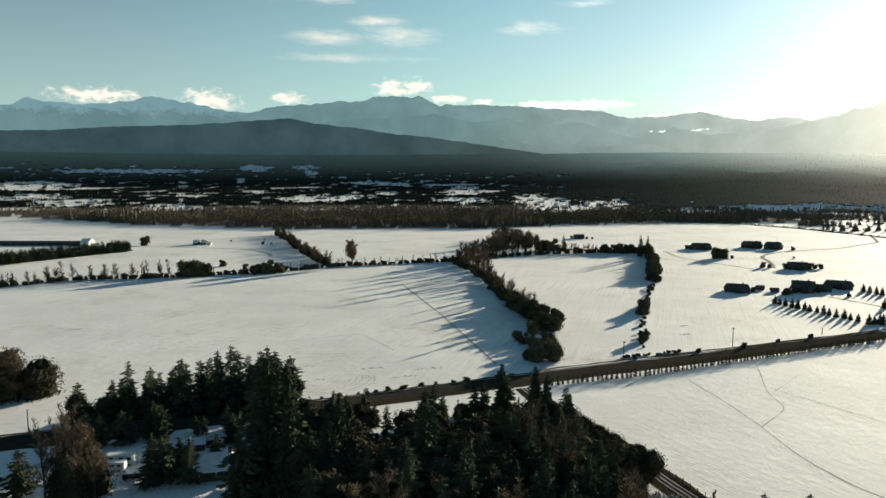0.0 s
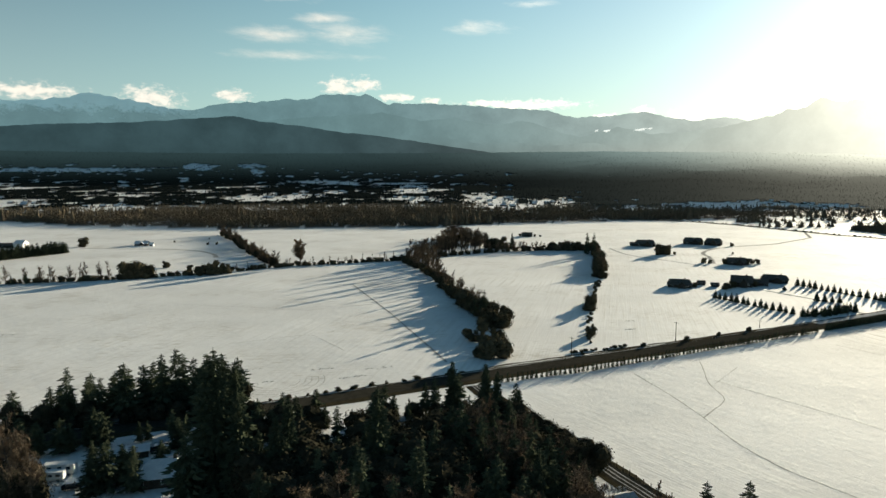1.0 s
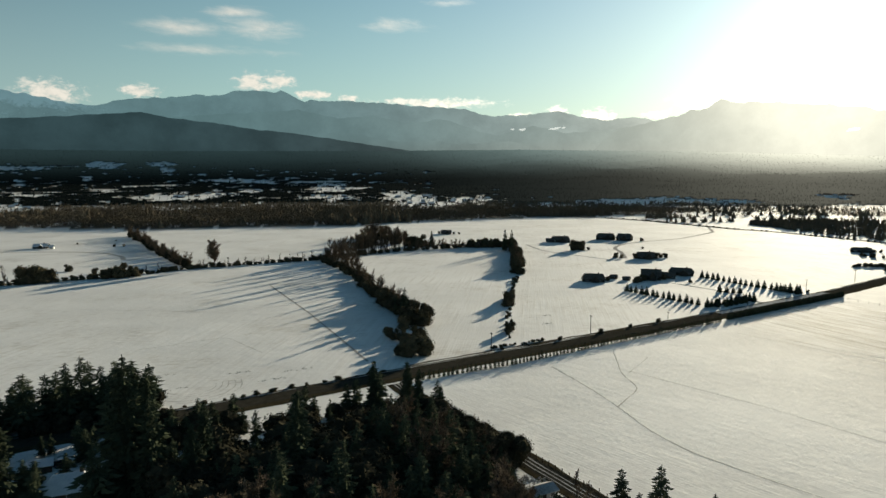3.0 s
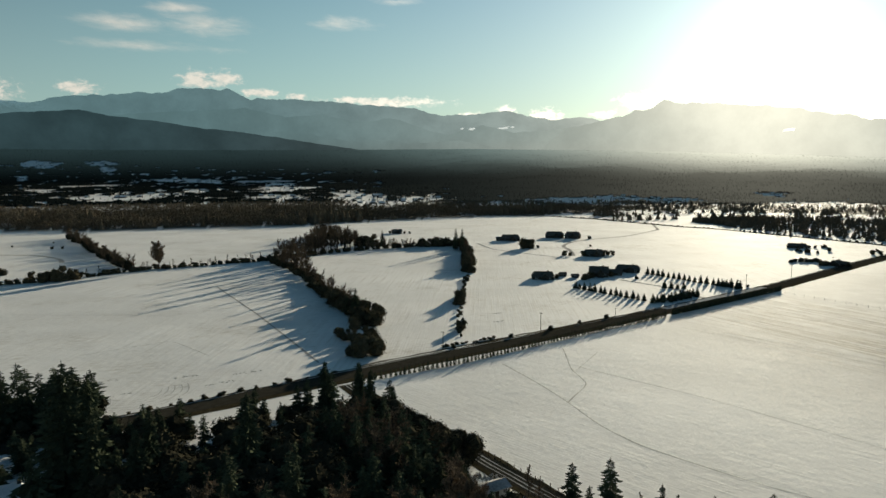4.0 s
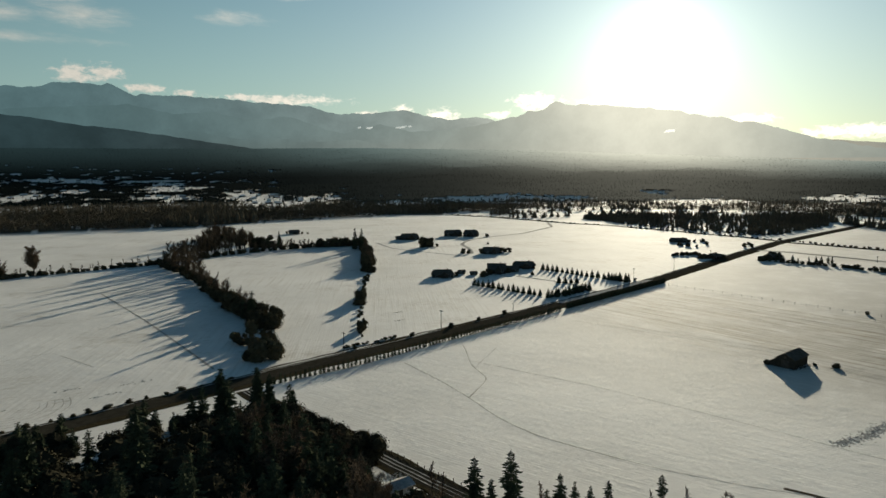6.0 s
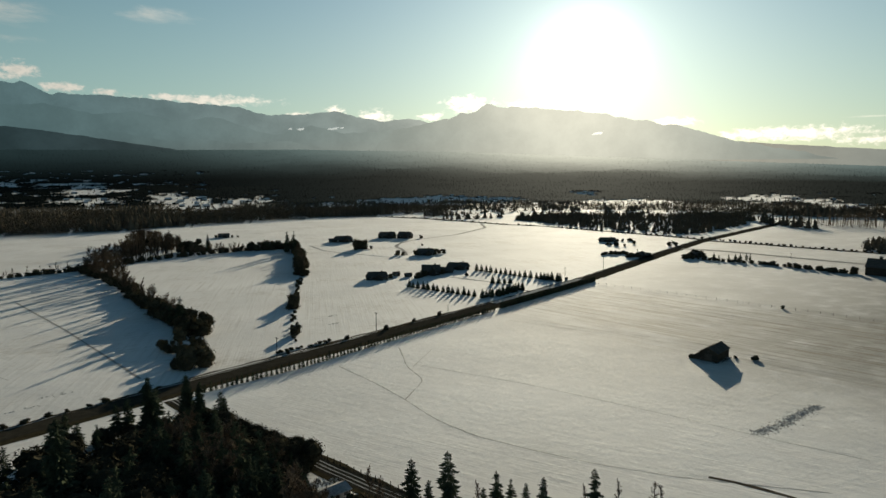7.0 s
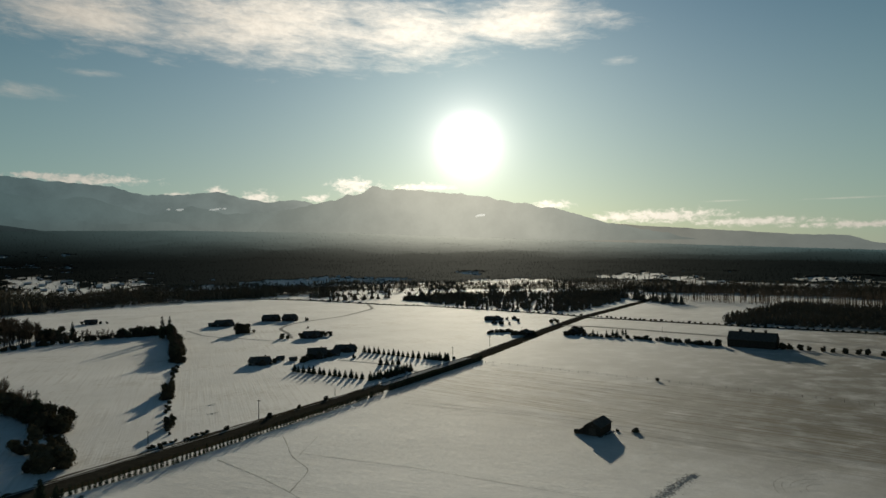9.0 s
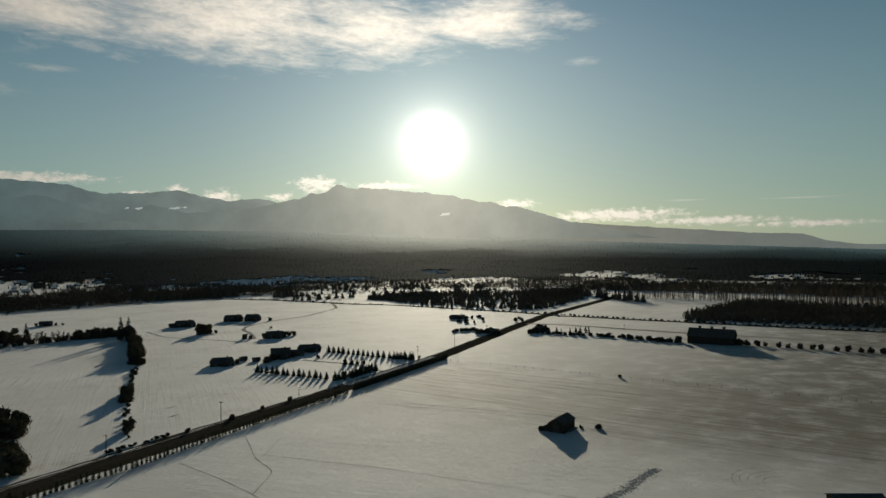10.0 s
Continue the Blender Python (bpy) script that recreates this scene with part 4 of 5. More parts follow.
# yard trees
row(fir, [(-106, 180), (-84, 189)], 3, 7, 12, 2, 1.6, "dark cedar between the road and the yard")
row(fir, [(-80, 191), (-60, 198)], 5, 5, 9, 2, 1.5, "dark cedar between the road and the yard")
for x, y, h in ((-91, 150, 24), (-94, 153, 22), (-89, 154, 20), (-97, 149, 19), (-86, 150, 15)):
    bare.put(x, y, h, "tall brown leafless tree in the farmyard", 0.8)
for x, y, h in ((-91, 152, 13), (-95, 152, 12), (-88, 153, 12), (-90, 157, 9)):
    under.put(x, y, h, "brown winter thicket in the farmyard", 0.7)
for x, y, h in ((-75, 161, 12), (-72, 164, 10), (-70, 166, 9), (-77, 158, 9), (-66, 172, 8), (-37, 154, 15), (-36, 158, 12), (-68, 160, 9), (-84, 174, 7), (-58, 182, 8), (-66, 186, 9), (-104, 150, 12), (-110, 146, 14), (-50, 163, 14), (-52, 149, 18)):
    fir.put(x, y, h, "broad dark cedar in the snowy farmyard", 1.7)
for p in along([(-120, 200), (-60, 226)], 6):
    shrub.put(p.x, p.y - 8, rng.uniform(1, 1.6))
# the bare wood at the far end of the big field
wood_rng = random.Random(31)
for i in range(80):
    x, y = wood_rng.uniform(-190, -146), wood_rng.uniform(198, 232)
    if y > 226 + (x + 146) * 0.1 or y < 219 + (x + 146) * 0.6:
        continue
    h = wood_rng.uniform(17, 21)
    (bare if i % 2 else under).put(x, y, h if i % 2 else h * 0.8, "leafless tree of a dense brown copse", 1.1)

# ---- junction hedges, right-hand wood and orchard ----
row(garden, [(404, 490), (432, 486)], 3.4, 2.4, 4.0, 2, 1.7, "dark garden hedge by the road junction")
row(garden, [(414, 466), (434, 458)], 3.2, 2.8, 4.6, 1.5, 1.6, "dark garden hedge by the road junction")
row(garden, [(446, 434), (470, 436), (489, 462)], 4, 2.6, 4.6, 2, 1.6, "dark garden hedge by the road junction")
row(bush, [(462, 553), (468, 535)], 4.5, 2.8, 4.2, 2)
row(bush, [(490, 579), (516, 572)], 6, 2.6, 4.2, 2)
for x, y, h in ((494, 549, 4), (512, 518, 4.6), (518, 515, 4), (532, 533, 3.6)):
    bush.put(x, y, h)
row(fir, [(458, 420), (472, 402), (486, 398)], 4, 4.5, 7, 2, 1.2, "small dark evergreen along the side lane")
row(shrub, [(452, 428), (470, 390), (480, 352), (486, 312)], 4, 2.0, 4.2, 1.5, 1.2)
row(bush, [(478, 350), (484, 318), (490, 312)], 8, 3.5, 5, 1)
row(garden, [(507, 284), (513, 266), (520, 240), (528, 218), (540, 180), (556, 130)], 7.5, 3.8, 5.4, 1.2, 1.0, "round clipped tree in a row by the big barn")
row(shrub, [(598, 545), (606, 470), (630, 385), (664, 262), (690, 170)], 6, 1.5, 2.6, 1, 1.2)
row(shrub, [(600, 540), (585, 595), (565, 690), (550, 760)], 8, 1.2, 2.6, 2, 1.2)
for p in along([(540, 800), (516, 840), (490, 930), (470, 1010), (430, 1080)], 6):
    shrub.put(p.x, p.y, rng.uniform(0.9, 2.4), wide=1.7)

# ---- far woods ----
def stand(x, y):
    """Taller and lower stands of the slope forest, and its small hills."""
    r = math.hypot(x, y)
    u = min(1.0, max(0.0, (r - 1900) / 700)) * min(1.0, max(0.0, (4340 - r) / 500))
    u *= min(1.0, max(0.0, (math.degrees(math.atan2(x, y)) - 2.0) / 10))
    return u * max(-0.4, 18 * max(0.0, noise.noise((x / 430, y / 430, 5)) + 0.2) + 6 * noise.noise((x / 130, y / 130, 8)) + 3 * noise.noise((x / 50, y / 50, 2)) + 2)


def tree_cloud(name, label, spots, mat, seed, sides=5, sprays=12):
    """Many far trees: ragged cones for conifers; for broadleaf trees a stem and a loose crown of twig sprays."""
    trng = random.Random(seed)
    v, f = [], []
    for x, y, h, w, kind in spots:
        z = height(x, y) + stand(x, y) - 0.2
        if kind:
            for t0, t1, k in ((0.05, 0.5, 1.0), (0.32, 0.78, 0.7), (0.6, 1.0, 0.42)):
                n = len(v)
                for j in range(sides):
                    a = 6.283 * j / sides + t0 * 9
                    q = k * w * trng.uniform(0.65, 1.3)
                    v.append((x + q * math.cos(a), y + q * math.sin(a), z + h * t0 * trng.uniform(0.7, 1.2)))
                v.append((x, y, z + h * t1))
                f += [(n + j, n + (j + 1) % sides, n + sides) for j in range(sides)]
        else:
            n = len(v)
            v += [(x - 0.2, y, z), (x + 0.2, y, z), (x, y, z + h * 0.7)]
            f.append((n, n + 1, n + 2))
            for j in range(sprays):
                a, u, t = trng.uniform(0, 6.283), trng.uniform(0.1, 1.0), trng.uniform(0.12, 1.0)
                q = w * u * (1.25 - t * 0.7)
                cx, cy, cz = x + q * math.cos(a), y + q * math.sin(a), z + h * t * (1 - 0.25 * u * t)
                k = min(h, 11) * trng.uniform(0.06, 0.14)
                n = len(v)
                for q2 in range(3):
                    b = trng.uniform(0, 6.283)
                    e = trng.uniform(-1, 1)
                    v.append((cx + k * math.cos(b), cy + k * math.sin(b), cz + k * e))
                f.append((n, n + 1, n + 2))
    return tagged(new(name, mesh_from(name, v, f, mat)), label, "woods", kind="stuff")


FAR_TREE = surface("far_trees", (0.06, 0.053, 0.038), (0.19, 0.148, 0.105), 0.02, 12, 0.9, 0, spread=0.7)
# slope trees emit: painted airlight that grows with distance and towards the sun
SLOPE_TREE = hazed_backdrop("slope_trees", (0.005, 0.006, 0.005), (0.01, 0.01, 0.009), (0.036, 0.07, 0.079), (0.6, 0.62, 0.55), 2000, 0.045, 2700.0, 4700.0, islands=True, contrast=0.42,
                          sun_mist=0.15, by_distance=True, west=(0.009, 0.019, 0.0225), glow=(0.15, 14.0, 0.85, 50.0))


def woods():
    wrng = random.Random(77)
    near, far = [], []
    r = 985.0
    while r < 4330:
        step = 8.2 if r < 1350 else 8 + r / 300
        a = -50.0
        while a < 84:
            a += math.degrees(step / r) * wrng.uniform(0.7, 1.3)
            rr = r + wrng.uniform(-0.5, 0.5) * step
            d = toward(a, 0)
            x, y = d.x * rr, d.y * rr
            cover = wooded(x, y)
            if cover == 0.0 or (cover < wrng.uniform(0.3, 0.6) and wrng.random() > 0.04):
                continue
            h = wrng.uniform(8, 15) * (1.25 + 0.5 * noise.noise((x / 40, y / 40, 3))) if rr < 1350 else wrng.uniform(4.5, 9)
            kind = noise.noise((x / 120, y / 120, 12)) + wrng.uniform(-0.5, 0.5) > (0.42 if rr < 1350 else 0.05)
            (near if rr < 1650 else far).append((x, y, h, h * (wrng.uniform(0.24, 0.36) if kind else wrng.uniform(0.42, 0.65)), kind))
        r += step * (0.85 if r < 2500 else 1.0)
    tree_cloud("far_woods", "dark mixed winter woods across the plain", near, FAR_TREE, 9, 5, 44)
    # woods past 1650 m wear the glowing haze material
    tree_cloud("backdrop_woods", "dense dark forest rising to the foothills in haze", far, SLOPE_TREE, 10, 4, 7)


woods()


def canopy():
    """The closed roof of the slope forest."""
    na, nr = 900, 110
    v, f = [], []
    for i in range(na + 1):
        a = -49 + 133 * i / na
        d = toward(a, 0)
        for j in range(nr + 1):
            r = 1650 + (4340 - 1650) * j / nr
            x, y = d.x * r, d.y * r
            v.append((x, y, height(x, y) + stand(x, y) + 1.6 + 1.8 * noise.noise((x / 22, y / 22, 4)) + 1.5 * noise.noise((x / 70, y / 70, 9))))
    for i in range(na):
        for j in range(nr):
            k = i * (nr + 1) + j
            cx, cy = v[k][0], v[k][1]
            if wooded(cx, cy) > 0.42 or (math.hypot(cx, cy) > 2250 and math.atan2(cx, cy) > 0.15):
                f.append((k, k + nr + 1, k + nr + 2, k + 1))
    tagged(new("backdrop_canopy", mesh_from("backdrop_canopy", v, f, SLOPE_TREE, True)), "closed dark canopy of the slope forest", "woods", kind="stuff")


canopy()


# ---- plantation, orchard and poplar rows beyond the junction ----
def plantation():
    prng = random.Random(8)
    dark, rows_ = [], []
    for i in range(3000):
        t, s = prng.random(), prng.random() ** 0.8
        x0 = float(np.interp(t, [0, 0.2, 0.4, 0.6, 0.75, 1], [578, 584, 566, 598, 650, 800]))
        y0 = float(np.interp(t, [0, 0.2, 0.4, 0.6, 0.75, 1], [905, 850, 712, 600, 600, 668]))
        d = Vector((x0, y0, 0)).normalized()
        depth = float(np.interp(t, [0, 0.2, 0.45, 0.75, 1], [40, 110, 330, 380, 200]))
        x, y = x0 + d.x * depth * s, y0 + d.y * depth * s
        if y > 0.43 * x + 312:
            h = prng.uniform(6, 9.5) * (0.65 if t < 0.2 else 1)
            k = prng.random() < 0.6
            dark.append((x, y, h, h * (0.3 if k else 0.42), k))
    for i in range(60):
        x, y = 815 + i * 1.2 + prng.uniform(-15, 15), 575 + i * 3 + prng.uniform(-10, 10)
        h = prng.uniform(10, 18)
        dark.append((x, y, h, h * 0.3, i % 2))
    for i in range(38):
        for j in range(62):
            x = 640 + j * 4.5 + prng.uniform(-2, 2)
            y = 110 + i * 8.2 + j * 1.05 + prng.uniform(-1, 1)
            a = math.degrees(math.atan2(x, y))
            if a > 57.8 and math.hypot(x, y) > 745:
                h = prng.uniform(6.5, 9.5)
                rows_.append((x, y, h, h * 0.42, j % 3 == 0))
    loose = []
    while len(loose) < 620:
        a, r = radians(prng.uniform(25, 47)), prng.uniform(1090, 1420)
        x, y = r * math.sin(a), r * math.cos(a)
        if noise.noise((x / 70, y / 45, 15)) + 0.6 * noise.noise((x / 25, y / 25, 3)) > 0.12 and prng.random() < 0.8:
            h = prng.uniform(5, 12)
            loose.append((x, y, h, h * 0.45, prng.random() < 0.35))
    tree_cloud("scattered_trees", "loose groves and garden trees on the far plain", loose, FAR_TREE, 24, 5, 26)
    tree_cloud("plantation_trees", "dark close-planted winter wood across the road", dark, FAR_TREE, 21, 6, 22)
    tree_cloud("orchard_trees", "rows of dark orchard trees on snow", rows_, FAR_TREE, 22, 6, 26)
    g = Geo()
    for i in range(1150):
        t = prng.random() ** 0.9
        x = 900 + 80 * t + prng.uniform(-45, 45)
        y = 640 - 330 * t + prng.uniform(-6, 6)
        if prng.random() < 0.5:
            x, y = 1010 + 120 * t + prng.uniform(-30, 30), 1080 - 420 * t
        h, z = prng.uniform(15, 21), height(x, y)
        g.tube([(x, y, z), (x + prng.uniform(-0.4, 0.4), y, z + h)], [0.32, 0.12], 4)
        for q in range(12):
            a, zz = prng.uniform(0, 6.283), z + h * prng.uniform(0.12, 0.95)
            g.face((x, y, zz), (x, y, zz + 0.3), (x + 1.1 * math.cos(a), y + 1.1 * math.sin(a), zz + 2.2))
    tagged(new("poplar_rows", g.mesh("poplar_rows", TWIG)), "long shelter rows of tall bare poplars", "trees", kind="stuff")


plantation()

# ---- lanes, tracks and marks in the snow ----
tagged(ribbon("lane_verge", LANE, 8.5, VERGE, 0.04, 0.6, 4), "dark grassy bank of a narrow farm lane", "verge", kind="structure")
tagged(ribbon("lane", LANE, 5.2, ASPHALT, 0.09, 0.15, 5), "narrow dark farm lane with snowy wheel ruts", "lane", kind="structure")
for side, w in ((-1.4, 0.3), (0.0, 0.38), (1.4, 0.3)):
    pts = [(x + side * 0.93, y + side * 0.37) for x, y in LANE]
    tagged(ribbon("lane_snow_strip", pts, w, SLUSH, 0.13, 0.14, 6), "strip of packed snow between wheel ruts", "snow strip", kind="structure")
for off, w in ((4.9, 0.5),):
    pts = [(x - off * 0.42, y + off * 0.9) for x, y in ROAD_LINE[1:-1]]
    tagged(ribbon("road_snow_edge", pts, w, SLUSH, 0.1, 0.3, 7), "dirty ploughed snow along the road edge", "snow edge", kind="structure")
XR1 = [(580, 540), (598, 500), (606, 462), (628, 385), (664, 262), (700, 150)]
XR2 = [(500, 497), (518, 470), (530, 420), (545, 345), (566, 288), (580, 215), (600, 120)]
XR3 = [(590, 545), (585, 595), (566, 690), (545, 790), (516, 840), (492, 930), (468, 1010), (425, 1085), (340, 1150)]
for pts in (XR1, XR3):
    tagged(ribbon("road_verge", pts, 11.0, VERGE, 0.04, 1.2, 9), "dark rough grass beside a side road", "verge", kind="structure")
for nm, pts, w, m in (("side_road", XR1, 6, ASPHALT), ("side_road", XR3, 6.5, ASPHALT), ("farm_track", XR2, 8, TRACK)):
    tagged(ribbon(nm, pts, w, m, 0.07, 0.6, 8), "snowy side road crossing the plain", "road", kind="structure")
PATHS = [([(81, 253), (86, 225), (88, 205), (89, 183), (93, 167), (105, 146), (110, 138), (123, 122), (150, 98)], 0.55),
         ([(113, 270), (111, 262), (104, 240), (103, 222), (88, 205)], 0.5), ([(108, 243), (134, 199), (158, 147), (165, 129), (176, 105)], 0.35), ([(124, 260), (106, 239)], 0.3),
         ([(-45, 468), (-16, 372), (11, 271)], 1.5), ([(-84, 304), (-51, 322), (-32, 291)], 0.5), ([(-140, 400), (-60, 380), (20, 420)], 0.4),
         ([(184, 294), (198, 267), (216, 234), (230, 205), (240, 180)], 0.6), ([(189, 297), (204, 268), (222, 235), (236, 206)], 0.6), ([(275, 300), (303, 210), (320, 160), (318, 108)], 0.7),
         ([(226, 186), (240, 153), (253, 127), (265, 90)], 0.9), ([(229, 188), (244, 154), (257, 128), (270, 90)], 0.7)]
for i, (pts, w) in enumerate(PATHS):
    tagged(ribbon("trodden_track", pts, w * 0.62, TRACK, 0.03, w * 0.22, 20 + i, 3.0), "thin trodden track across the snowy field", "track", kind="structure")
DRIVES = [([(248, 571), (262, 610), (268, 646), (290, 680), (318, 701), (383, 731), (464, 803), (500, 880)], 3.5), ([(193, 694), (193, 637), (213, 597), (235, 554)], 2.5),
          ([(224, 437), (239, 402), (243, 385), (238, 366), (243, 352)], 3.0), ([(-342, 706), (-249, 695), (-215, 681), (-190, 650), (-182, 625)], 4), ([(-115, 155), (-111, 166), (-109, 178), (-100, 192)], 3.5)]
for i, (pts, w) in enumerate(DRIVES):
    tagged(ribbon("driveway", pts, w, SLUSH if i in (1, 2) else TRACK, 0.035, 0.4, 40 + i), "packed snow driveway to a farmhouse", "driveway", kind="structure")
tagged(ribbon("layby", [(200, 338), (240, 357), (300, 386)], 4.5, SLUSH, 0.14, 0.5, 52), "pale packed-snow layby beside the road", "layby", kind="structure")
tagged(ribbon("field_drain", [(-45, 468), (-16, 372), (11, 271)], 1.0, DUSTED, 0.045, 0.25, 53, 4.0), "narrow dark drain cut straight across the field", "drain", kind="structure")
for k in range(5):
    pts = [(-52 + (9 + 2.2 * k) * math.cos(radians(b)), 247 + (9 + 2.2 * k) * math.sin(radians(b))) for b in range(-170, 40, 15)]
    tagged(ribbon("trodden_track", pts, 0.2, TRACK, 0.03, 0.08, 60 + k, 2.0), "curved tractor mark in the snowy field corner", "track", kind="structure")
tagged(ribbon("roadside_ditch", [(24, 262), (100, 296), (190, 336)], 1.6, EARTH, 0.02, 0.5, 50), "dark grassy ditch beside the road", "ditch", kind="structure")
tagged(ribbon("field_ditch", [(131, 117), (134, 114.5), (137, 109), (140, 102), (143, 92)], 1.3, EARTH, 0.03, 0.3, 55), "short dark ditch opening in the snow", "ditch", kind="structure")
tagged(ribbon("pond", [(-206, 505), (-190, 512), (-176, 516)], 7, WATER, 0.03, 1.5, 51), "small dark pond by the hedge", "pond", kind="structure")


for k in range(5):
    pts = [(222 + (7 + 2.4 * k) * math.cos(radians(b)), 104 + (7 + 2.4 * k) * math.sin(radians(b))) for b in range(40, 150, 12)]
    tagged(ribbon("trodden_track", pts, 0.16, TRACK, 0.03, 0.15, 80 + k, 2.0), "curved tractor mark in the stubble field", "track", kind="structure")


def rubble(name, label, pts, width, seed, n, mat=None, tall=1.0):
    """A rough strip of turned earth clods and straw in the snow."""
    r2 = random.Random(seed)
    g = Geo()
    line = along(pts, 0.5)
    for i in range(n):
        p = r2.choice(line)
        x, y = p.x + r2.gauss(0, width / 3), p.y + r2.gauss(0, width / 3)
        s, hgt = r2.uniform(0.15, 0.5), r2.uniform(0.08, 0.35) * tall
        a = r2.uniform(0, 6.283)
        c = [(x + s * math.cos(a + k * 1.57) * r2.uniform(0.6, 1.2), y + s * math.sin(a + k * 1.57) * r2.uniform(0.6, 1.2)) for k in range(4)]
        top = (x + r2.uniform(-0.1, 0.1), y, hgt)
        for k in range(4):
            g.face((*c[k], 0.0), (*c[(k + 1) % 4], 0.0), top)
    return tagged(new(name, g.mesh(name, mat or DUSTED)), label, "earth", kind="stuff")


rubble("earth_clods", "rough strip of dark earth clods breaking the snow", [(166, 132), (178, 133), (190, 136), (203, 139)], 3.4, 3, 900, None, 0.3)
rubble("earth_clods", "dark weeds on the lane bank", [(44, 191), (50, 170), (60, 146), (70, 122)], 1.4, 4, 500, EARTH)
for a, b in (((106, 346), (110, 347)), ((101, 327), (105, 328)), ((-194, 324), (-189, 325)), ((-84, 236), (-78, 238)), ((-30, 250), (-20, 254)), ((-70, 262), (-60, 264)), ((-20, 262), (-12, 265)), ((-62, 243), (-52, 248)), ((-42, 262), (-34, 264))):
    rubble("earth_patch", "dark patch of weeds and earth in the snow", [a, b], 1.8, int(a[0]) + 300, 18, None, 0.6)


# ---- poles and fences ----
def pole_thing():
    e = new("utility_pole")
    g = Geo()
    g.tube([(0, 0, -0.5), (0, 0, 9.0)], [0.17, 0.12], 8)
    part("post", g.mesh("pole_post", POLE), e)
    g = Geo()
    g.box(-1.1, -0.06, 8.35, 1.1, 0.06, 8.5)
    arm = part("crossarm", g.mesh("pole_crossarm", POLE), e)
    for x in (-1.0, -0.45, 0.45, 1.0):
        g = Geo()
        g.tube([(0, 0, 0), (0, 0, 0.2)], [0.05, 0.03], 6)
        part("insulator", g.mesh("insulator", TRIM), arm, "pale ceramic insulator", (x, 0, 8.5))
    return tagged(e, "weathered wooden utility pole with a crossarm", "utility pole", "poles along the road")


first = pole_thing()
for i, (x, y) in enumerate([(63, 279), (116, 304), (285, 384), (347, 419), (-127, 189), (167, 329), (525, 391), (229, 357), (420, 462)]):
    m = Matrix.LocRotScale((x, y, 0), Euler((0, 0, radians(-64))), (1, 1, (0.9, 0.97, 1.05, 1.0, 0.85, 0.4, 0.6, 0.5, 0.8)[i]))
    if i:
        copy_thing(first, m).matrix_basis = m
    else:
        first.matrix_basis = m

fence = tagged(new("field_fence"), "thin wire fence on wooden posts across the snow", "fence")
g = Geo()
g.tube([(0, 0, -0.3), (0, 0, 1.5)], [0.11, 0.09], 6)
post_mesh = g.mesh("fence_post", POLE)
FENCE = [(296, 362), (307, 327), (315, 300), (337, 230), (355, 163), (366, 124), (380, 70)]
f_pts = along(FENCE, 6.2)
for p in f_pts:
    part("post", post_mesh, fence, at=(p.x, p.y, rng.uniform(-0.15, 0.05)))
for z in (0.6, 1.2):
    g = Geo()
    g.tube([(p.x, p.y, z) for p in f_pts], [0.02] * len(f_pts), 4)
    part("wire", g.mesh("fence_wire", METAL), fence)
shrub.put(331, 250, 2.2)
lane_fence = tagged(new("lane_fence"), "short weathered fence posts along the farm lane", "fence")
for p in along([(41, 199), (46, 181), (53, 163), (63, 139)], 2.6):
    part("post", post_mesh, lane_fence, at=(p.x, p.y, rng.uniform(-0.2, 0.1)))


# ---- buildings ----
def slab(g, pts, thick):
    """A sloping roof plate of some thickness."""
    n = len(pts)
    a, b, c = Vector(pts[0]), Vector(pts[1]), Vector(pts[2])
    nrm = (b - a).cross(c - a).normalized()
    if nrm.z < 0:
        nrm = -nrm
    top = [Vector(p) + nrm * thick for p in pts]
    g.face(*pts[::-1])
    g.face(*top)
    for i in range(n):
        j = (i + 1) % n
        g.face(pts[i], pts[j], top[j], top[i])


